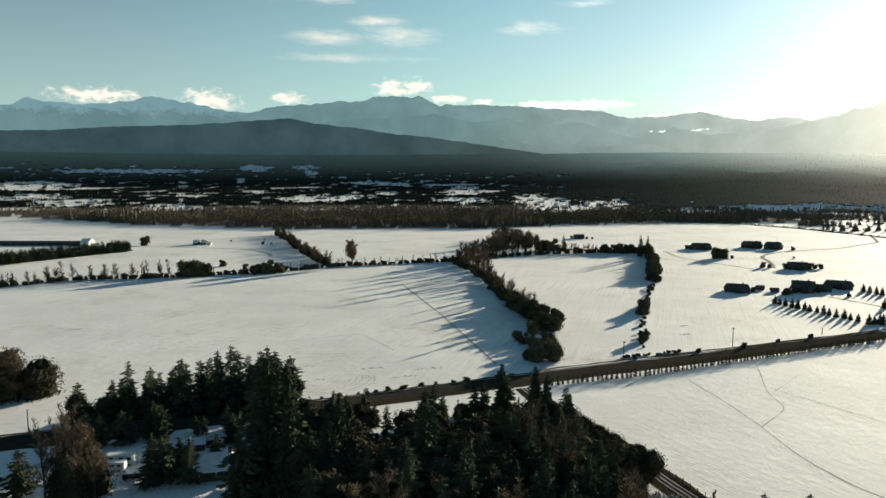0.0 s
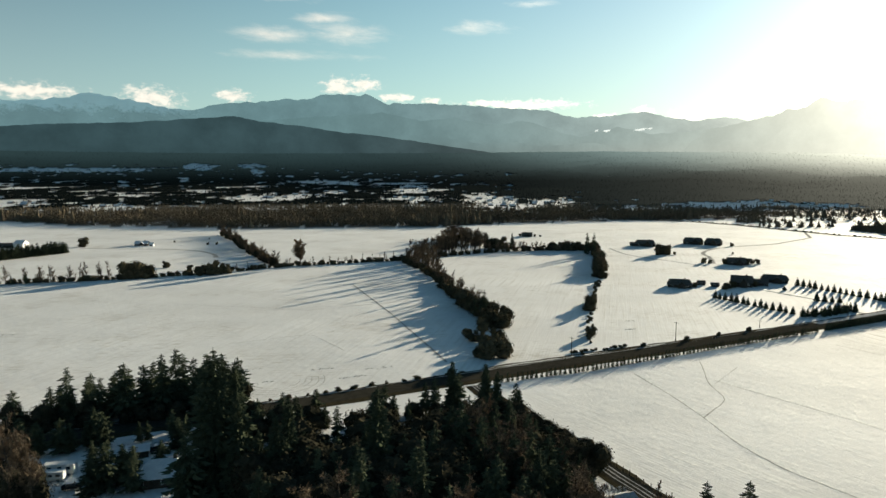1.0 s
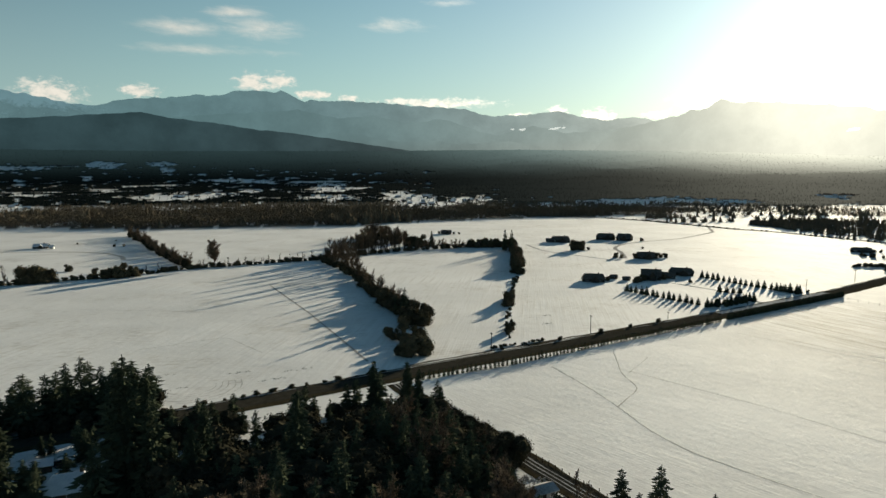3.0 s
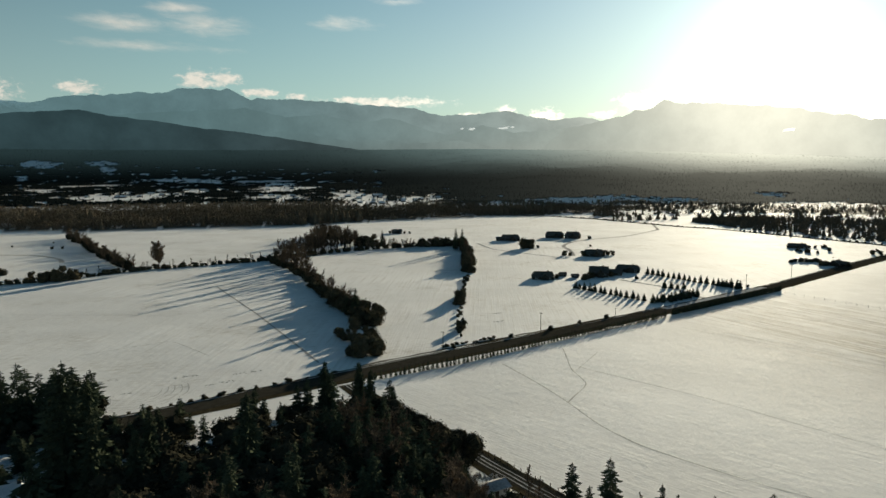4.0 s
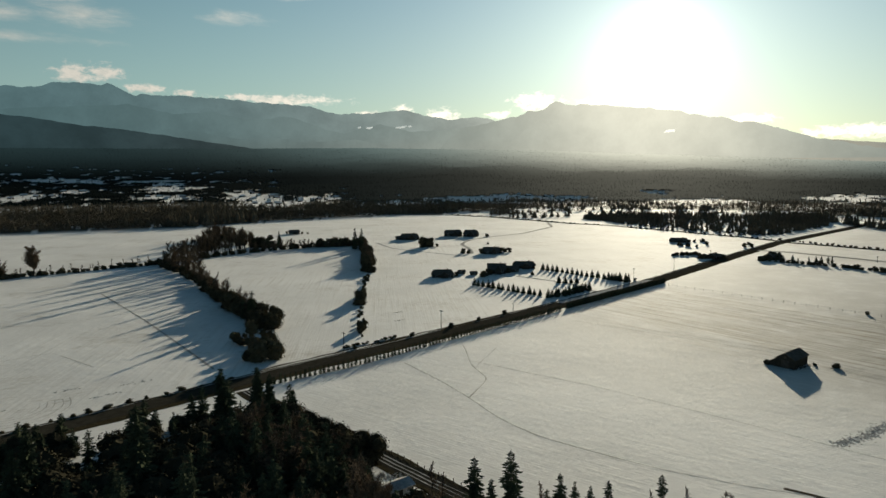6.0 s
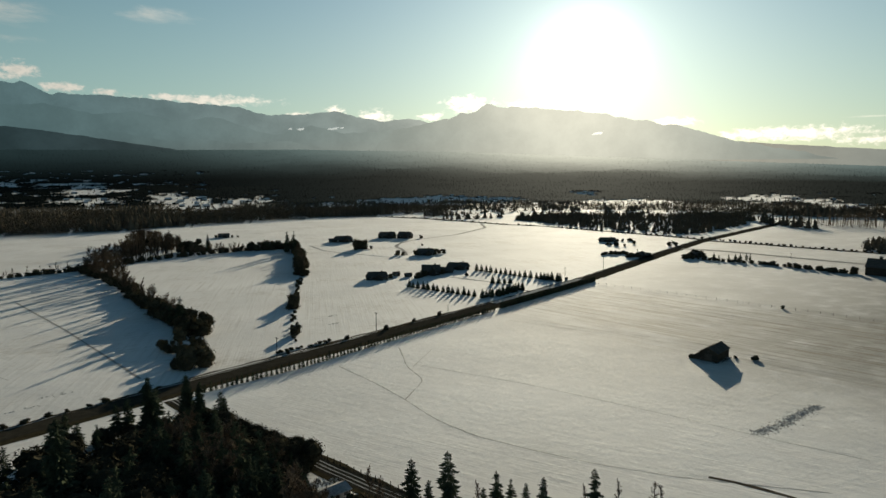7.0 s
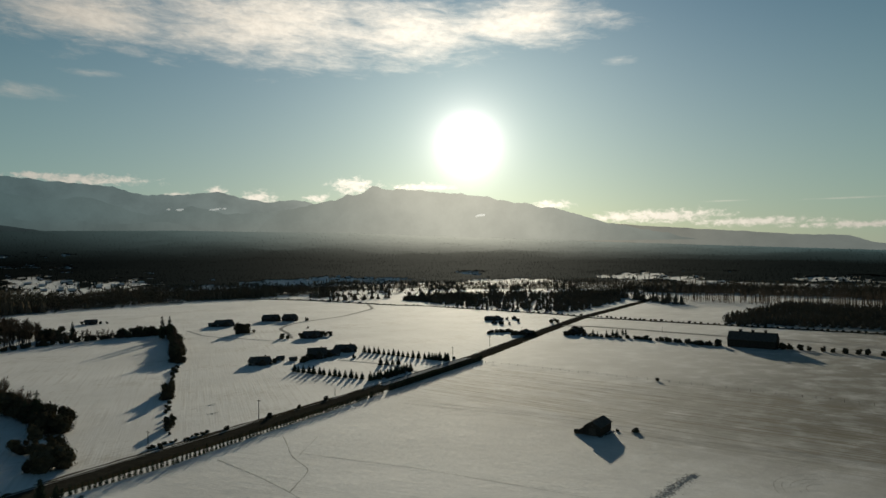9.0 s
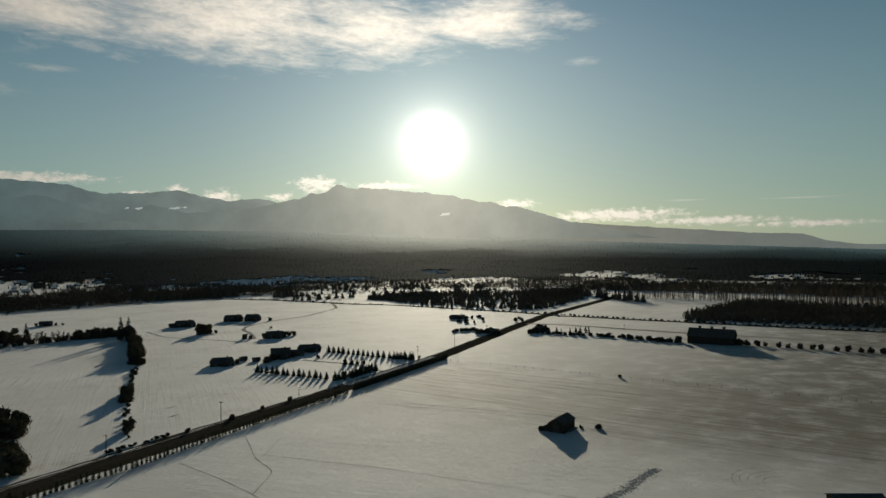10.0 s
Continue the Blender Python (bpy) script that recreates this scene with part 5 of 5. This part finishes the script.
def building(name, label, x, y, turn, w, d, eave, ridge, wall_mat, roof_mat, windows=3, door=True, chimney=False, hip=0.0, snow=True, group="", category="house"):
    """A gabled or hipped building with its ridge along its own x; walls, roof plates, windows, door."""
    e = new(name)
    g = Geo()
    hw, hd = w / 2, d / 2
    k = hip * w / 2
    for sx in (-1, 1):
        q = [(sx * hw, -hd, 0), (sx * hw, hd, 0), (sx * hw, hd, eave), (sx * hw, 0, ridge if not hip else eave), (sx * hw, -hd, eave)]
        g.face(*q)
    for sy in (-1, 1):
        g.face((-hw, sy * hd, 0), (hw, sy * hd, 0), (hw, sy * hd, eave), (-hw, sy * hd, eave))
    part("wall", g.mesh("building_walls", wall_mat), e)
    o = 0.45
    drop = (ridge - eave) / hd * o
    for sy in (-1, 1):
        g = Geo()
        slab(g, [(-hw - o, sy * (hd + o), eave - drop), (hw + o, sy * (hd + o), eave - drop), (hw + o - k, 0, ridge), (-hw - o + k, 0, ridge)], 0.15)
        if hip:
            sx = sy
            slab(g, [(sx * (hw + o), -hd - o, eave - drop), (sx * (hw + o), hd + o, eave - drop), (sx * (hw + o - k), 0, ridge)], 0.15)
        roof = part("roof", g.mesh("building_roof", roof_mat), e)
        if snow:
            g = Geo()
            i2 = 0.25
            slab(g, [(-hw - o + i2, sy * (hd + o - i2), eave - drop + 0.3), (hw + o - i2, sy * (hd + o - i2), eave - drop + 0.3), (hw + o - k - i2, sy * 0.1, ridge + 0.16), (-hw - o + k + i2, sy * 0.1, ridge + 0.16)], 0.14)
            part("roof_snow", g.mesh("roof_snow_layer", ROOF_SNOW), roof, "lying snow")
    for sy in (-1, 1):
        for i in range(windows):
            u = -hw + w * (i + 0.5 + (0.15 if i % 2 else -0.1)) / windows
            g = Geo()
            g.box(u - 0.6, sy * hd - 0.05, eave * 0.4, u + 0.6, sy * hd + 0.05, eave * 0.4 + 1.1)
            win = part("window", g.mesh("window_pane", GLASS), e)
            g = Geo()
            for x0, z0, x1, z1 in ((-0.7, -0.1, 0.7, 0), (-0.7, 1.1, 0.7, 1.2), (-0.7, 0, -0.6, 1.1), (0.6, 0, 0.7, 1.1)):
                g.box(u + x0, sy * hd - 0.08, eave * 0.4 + z0, u + x1, sy * hd + 0.08, eave * 0.4 + z1)
            part("frame", g.mesh("window_frame", TRIM), win)
    if door:
        g = Geo()
        g.box(-0.5, -hd - 0.06, 0, 0.5, -hd + 0.03, 2.05)
        part("door", g.mesh("house_door", WALL_WOOD), e)
    if chimney:
        g = Geo()
        g.box(w * 0.2, -0.4, ridge - 0.8, w * 0.2 + 0.8, 0.4, ridge + 0.9)
        part("chimney", g.mesh("chimney", EARTH), e)
    e.matrix_basis = pose(x, y, height(x, y) - 0.02, 0, 0, turn)
    return tagged(e, label, category, group)


# lone field barn: its gable towards the grove, a lean-to sinking to the snow on the far side
barn = building("field_barn", "dark weathered timber barn with a lean-to in open snow", 218.9, 195.0, 21, 12.6, 6.8, 3.7, 5.6, WALL_WOOD, ROOF_DARK, 0, False, snow=False, category="barn")
g = Geo()
g.box(-6.0, 3.42, 0, 4.5, 6.0, 1.5)
for s in (-6.0, 4.5):
    g.face((s, 6.0, 1.5), (s, 3.42, 2.9), (s, 3.42, 1.5))
part("lean_to", g.mesh("lean_to_walls", WALL_WOOD), barn)
g = Geo()
slab(g, [(-6.4, 6.4, 1.35), (4.9, 6.4, 1.35), (4.9, 3.45, 3.05), (-6.4, 3.45, 3.05)], 0.15)
part("lean_to_roof", g.mesh("lean_to_roof", ROOF_DARK), barn)
for z0, z1, half in ((0.0, 3.0, 1.5),):
    for k in range(2):
        g = Geo()
        g.box(-6.42, -half + k * half + 0.02, z0, -6.31, k * half - 0.02, z1)
        leaf = part("barn_door", g.mesh("barn_door", POLE), barn, "tall plank barn door")
        g = Geo()
        for zz in (0.5, 2.3):
            g.box(-6.47, -half + k * half + 0.1, zz, -6.42, k * half - 0.1, zz + 0.18)
        part("batten", g.mesh("door_batten", POLE), leaf)
g = Geo()
g.box(-6.4, -0.45, 3.6, -6.3, 0.45, 4.5)
part("hay_door", g.mesh("hay_door", POLE), barn, "small plank hatch under the gable")
shrub.put(212.3, 200.4, 1.7, "dark bramble heap beside the barn", 1.3)
shrub.put(210.9, 199.2, 1.4, "dark bramble heap beside the barn", 1.2)
shrub.put(226.4, 191.2, 1.1, "low dark scrub at the barn wall", 1.3)
shrub.put(231.5, 186.2, 1.9, "dark shrub alone in the snowy field", 1.5)
rubble("barn_scrub", "dark weeds and scrap along the barn's foot", [(213, 189), (219, 190.5), (226, 192.6)], 1.2, 71, 70, EARTH)

building("field_shed", "low dark shed in the corner of the stubble field", 218.6, 82.4, -40.7, 14, 6, 2.1, 3.2, WALL_WOOD, ROOF_DARK, 0, False, snow=False, category="shed")

# great barn with three roof ventilators
big = building("great_barn", "long dark barn with three roof ventilators", 503, 292, -72, 34, 14, 6.0, 11.5, WALL_WOOD, ROOF_DARK, 0, False, snow=False, category="barn")
for u in (-9, 0, 9):
    g = Geo()
    g.box(u - 0.8, -0.8, 11.2, u + 0.8, 0.8, 12.6)
    v = part("ventilator", g.mesh("ventilator_box", WALL_WOOD), big)
    g = Geo()
    slab(g, [(u - 1.1, -1.1, 12.5), (u + 1.1, -1.1, 12.5), (u + 1.1, 0, 13.3), (u - 1.1, 0, 13.3)], 0.08)
    slab(g, [(u - 1.1, 1.1, 12.5), (u + 1.1, 1.1, 12.5), (u + 1.1, 0, 13.3), (u - 1.1, 0, 13.3)], 0.08)
    part("cap", g.mesh("ventilator_cap", ROOF_DARK), v)
bush.put(508, 272, 6, "dark tree beside the big barn")
bush.put(490, 313, 5.5, "dark tree beside the big barn")

# farmstead between the fir rows, and the farms beyond
F = "farm buildings in the fields"
for lab, x, y, turn, w, d, ev, rg, wm, rm in (
        ("low dark farmhouse in the open snow", 174, 453, -20, 15, 9, 2.8, 5.2, WALL_WOOD, ROOF_DARK), ("long dark-roofed farm shed", 248, 471, -28, 17, 9, 3.2, 5.2, WALL_WOOD, ROOF_DARK),
        ("tall gabled farmhouse among garden trees", 217, 455, -24, 13, 10, 4.0, 7.2, WALL_WOOD, ROOF_DARK), ("low outbuilding with a dark roof", 231, 458, -24, 10, 7, 2.6, 4.3, WALL_WOOD, ROOF_DARK),
        ("small garden shed in the snow", 192, 461, -10, 4.5, 3.5, 2.0, 3.0, WALL_WOOD, ROOF_DARK), ("small garden shed in the snow", 198, 453, -10, 4.5, 3.5, 1.8, 2.7, WALL_WOOD, ROOF_DARK),
        ("dark farmhouse with a wide roof", 236, 714, -15, 20, 10, 3.4, 6.6, WALL_WOOD, ROOF_DARK), ("low shed beside the farmhouse", 226, 717, -15, 9, 6, 2.6, 4.0, WALL_WOOD, ROOF_DARK),
        ("long dark barn in the snowfield", 295, 734, -20, 20, 11, 4.0, 7.0, WALL_WOOD, ROOF_DARK), ("dark barn in the snowfield", 312, 722, -35, 16, 11, 4.2, 7.4, WALL_WOOD, ROOF_DARK),
        ("dark farmhouse among bushes", 264, 565, -15, 14, 9, 3.2, 6.0, WALL_WOOD, ROOF_DARK), ("low dark house in open snow", 130, 829, -5, 12, 8, 2.6, 5.0, WALL_WOOD, ROOF_DARK),
        ("small farmhouse at the field's end", -290, 734, 5, 13, 8, 2.6, 4.6, WALL_WOOD, ROOF_SNOW), ("small white shed in the snow", -278, 728, 5, 4, 4, 2.6, 3.6, TRIM, ROOF_SNOW),
        ("dark house at the road junction", 424, 463, 30, 12, 8, 2.6, 4.6, WALL_WOOD, ROOF_DARK), ("dark house by the side road", 486, 581, -35, 18, 9, 2.6, 4.4, WALL_WOOD, ROOF_DARK),
        ("dark roadside house near the junction", 462, 440, 40, 13, 9, 2.8, 5.0, WALL_WOOD, ROOF_DARK)):
    house = building("farm_building", lab, x, y, turn, w, d, ev * 0.8, rg * 1.0, wm, rm, 2 if w > 8 else 1, True, w > 12, hip=0.22 if w > 14 else 0.0, snow=False, group=F)
    if w >= 12:
        # a lower cross wing towards the yard
        x0, x1, y0, e1, r1 = -w * 0.08, w * 0.26, -d / 2 - 3.2, ev * 0.72, rg * 0.86
        xm = (x0 + x1) / 2
        g = Geo()
        g.face((x0, y0, 0), (x1, y0, 0), (x1, y0, e1), (xm, y0, r1), (x0, y0, e1))
        for q in (x0, x1):
            g.face((q, y0, 0), (q, -d / 2 + 0.1, 0), (q, -d / 2 + 0.1, e1), (q, y0, e1))
        wing = part("wing", g.mesh("wing_walls", wm), house)
        for q in (x0 - 0.4, x1 + 0.4):
            g = Geo()
            slab(g, [(q, y0 - 0.4, e1 - 0.15), (q, -0.6, e1 - 0.15), (xm, -0.6, r1), (xm, y0 - 0.4, r1)], 0.14)
            part("wing_roof", g.mesh("wing_roof", rm), house)
        g = Geo()
        g.box(xm - 0.55, y0 - 0.05, e1 * 0.35, xm + 0.55, y0 + 0.04, e1 * 0.35 + 1.0)
        part("window", g.mesh("wing_window", GLASS), wing)
G = "dark garden tree by the farm buildings"
for x, y, h in ((226, 640, 10.5), (231, 636, 10), (222, 634, 5), (239, 637, 3.2), (327, 711, 4.5), (241, 575, 5.5), (245, 572, 4), (256, 568, 5), (272, 563, 6), (280, 570, 5), (284, 568, 4.6), (295, 639, 2.6),
                (200, 442, 5), (204, 446, 5.5), (209, 449, 5), (237, 437, 3), (168, 455, 3), (184, 452, 4), (225, 452, 4.5), (300, 726, 6), (244, 716, 4.5), (139, 826, 3.5), (145, 824, 3), (122, 832, 3.6), (-284, 736, 4), (-223, 738, 3.4), (-214, 739, 3.2), (-268, 767, 2), (-240, 800, 2)):
    garden.put(x, y, h, G, 0.95)
# long glasshouse-like shed with a white gable at the far left
building("long_shed", "very long low grey poultry shed with a white end", -470, 716, 2, 130, 14, 2.6, 4.4, WALL_WOOD, ROOF_DARK, 14, False, snow=False, category="shed")
building("white_shed", "white gabled shed at the end of the long shed", -404, 716, 2, 9, 12, 4.5, 7.5, TRIM, ROOF_SNOW, 1, False, snow=False, category="shed")

# ---- the yard by the grove ----
building("cottage", "small cottage with a snowy hipped roof among firs", -63, 166, 14, 12.5, 9.5, 2.7, 5.4, WALL_WOOD, ROOF_SNOW, 3, True, True, hip=0.6, snow=False, group="yard buildings")
building("cabin", "low cabin with a snowy roof by the lane", 45, 148, 20, 7, 4.2, 2.2, 3.1, WALL_PALE, SLUSH, 2, True, False, snow=False, group="yard buildings")
building("shed", "small shed with snow on its roof", -52, 176, 24, 6, 4, 2.1, 3.2, WALL_PALE, ROOF_SNOW, 1, True, snow=False, group="yard buildings")
building("shed", "small shed with snow on its roof", -75, 181, 20, 5, 4, 2.1, 3.1, WALL_WOOD, ROOF_SNOW, 1, True, snow=False, group="yard buildings")


def vehicle(name, label, x, y, turn, L, w, h, colour, cab=0.55, boxy=False):
    e = new(name)
    g = Geo()
    b = bmesh.new()
    bmesh.ops.create_cube(b, size=1.0)
    bmesh.ops.scale(b, vec=(L, w, h * (0.85 if boxy else 0.5)), verts=b.verts)
    bmesh.ops.bevel(b, geom=b.edges[:], offset=0.14, segments=2, affect="EDGES")
    bmesh.ops.translate(b, vec=(0, 0, 0.35 + h * (0.85 if boxy else 0.5) / 2), verts=b.verts)
    me = bpy.data.meshes.new("vehicle_body")
    b.to_mesh(me)
    b.free()
    me.materials.append(colour)
    body = part("body", me, e)
    if boxy:
        for u in (-L * 0.28, L * 0.05, L * 0.32):
            g = Geo()
            g.box(u - 0.5, -w / 2 - 0.02, h * 0.55, u + 0.5, -w / 2 + 0.02, h * 0.8)
            part("window", g.mesh("vehicle_window", GLASS), body)
    else:
        b = bmesh.new()
        bmesh.ops.create_cube(b, size=1.0)
        bmesh.ops.scale(b, vec=(L * cab, w * 0.9, h * 0.42), verts=b.verts)
        for vtx in b.verts:
            if vtx.co.z > 0:
                vtx.co.x *= 0.74
                vtx.co.y *= 0.86
        bmesh.ops.bevel(b, geom=b.edges[:], offset=0.08, segments=2, affect="EDGES")
        bmesh.ops.translate(b, vec=(-L * 0.05, 0, 0.33 + h * 0.5 + h * 0.2), verts=b.verts)
        me = bpy.data.meshes.new("vehicle_cabin")
        b.to_mesh(me)
        b.free()
        me.materials.append(GLASS)
        part("cabin", me, e)
        g = Geo()
        g.box(-L * 0.24, -w * 0.4, 0.33 + h * 0.91, L * 0.13, w * 0.4, 0.33 + h * 0.97)
        part("roof_snow", g.mesh("vehicle_roof_snow", ROOF_SNOW), e, "snow on the roof")
    for sx in (-0.32, 0.32):
        for sy in (-1, 1):
            g = Geo()
            g.tube([(sx * L, sy * (w / 2 - 0.2), 0.34), (sx * L, sy * (w / 2 + 0.02), 0.34)], [0.34, 0.34], 12)
            wheel = part("wheel", g.mesh("wheel_tyre", ASPHALT), e)
            g = Geo()
            g.tube([(sx * L, sy * (w / 2 - 0.1), 0.34), (sx * L, sy * (w / 2 + 0.04), 0.34)], [0.2, 0.2], 10)
            part("rim", g.mesh("wheel_rim", METAL), wheel)
    e.matrix_basis = pose(x, y, 0, 0, 0, turn)
    return tagged(e, label, "vehicle", "parked vehicles")


PAINT_DARK = surface("dark_car_paint", (0.015, 0.016, 0.02), (0.03, 0.032, 0.038), 0.3, 5, 0.25, 0)
PAINT_WHITE = surface("white_van_paint", (0.62, 0.62, 0.6), (0.78, 0.78, 0.76), 0.3, 5, 0.35, 0)
vehicle("camper_trailer", "white camper trailer parked in the snowy yard", -90, 170, 6, 7.5, 2.5, 3.0, PAINT_WHITE, boxy=True)
vehicle("camper_trailer", "pale box trailer beside the camper", -90.5, 166.5, 6, 6.5, 2.4, 2.4, PAINT_WHITE, boxy=True)
vehicle("parked_car", "dark car parked in the snowy yard", -83, 161.5, 20, 4.4, 1.8, 1.5, PAINT_DARK)
vehicle("parked_car", "dark car parked on the drive", -107, 170, 18, 4.6, 1.8, 1.5, PAINT_DARK)
vehicle("parked_car", "dark car parked in the snowy yard", -90, 160, 60, 4.2, 1.8, 1.5, PAINT_DARK)
vehicle("parked_car", "dark car half hidden by the shed", -71, 184, 15, 4.3, 1.8, 1.5, PAINT_DARK)
for a, b, s in (((-76, 157), (-69, 163), 61), ((-94, 163), (-86, 164), 62), ((-80, 186), (-70, 190), 63), ((-60, 176), (-48, 180), 64), ((-98, 158), (-92, 166), 65), ((40, 158), (50, 156), 66)):
    rubble("yard_clutter", "small dark clutter and brush in the snowy yard", [a, b], 4.0, s, 160)

# ---- village on the plain ----
vil = random.Random(41)
for c in CLEAR:
    if c[2] > 3.3 and c[0] > 12:
        continue
    for i in range(3 if c[2] < 2 else 6):
        a = c[0] + vil.uniform(-0.8, 0.8) * c[2]
        el = c[1] + vil.uniform(-0.5, 0.6) * c[3]
        lo, hi = 1000.0, 4300.0
        for _ in range(24):
            mid = (lo + hi) / 2
            d = toward(a, 0) * mid
            if math.degrees(math.atan2(height(d.x, d.y) - 75, mid)) < el:
                lo = mid
            else:
                hi = mid
        d = toward(a, 0) * lo
        if lo < 4100:
            w = vil.uniform(8, 13) * (1 + lo / 9000)
            building("village_house", "far village house with a snowy roof", d.x, d.y, vil.uniform(-40, 40), w, w * 0.6, 2.8, 5.2, WALL_PALE if i % 3 == 0 else WALL_WOOD, ROOF_SNOW, 2, False, snow=False, group="village houses")

for kinds in (big_fir, fir, bare, slim, bush, under, garden, shrub, cone, hedge):
    kinds.tidy()
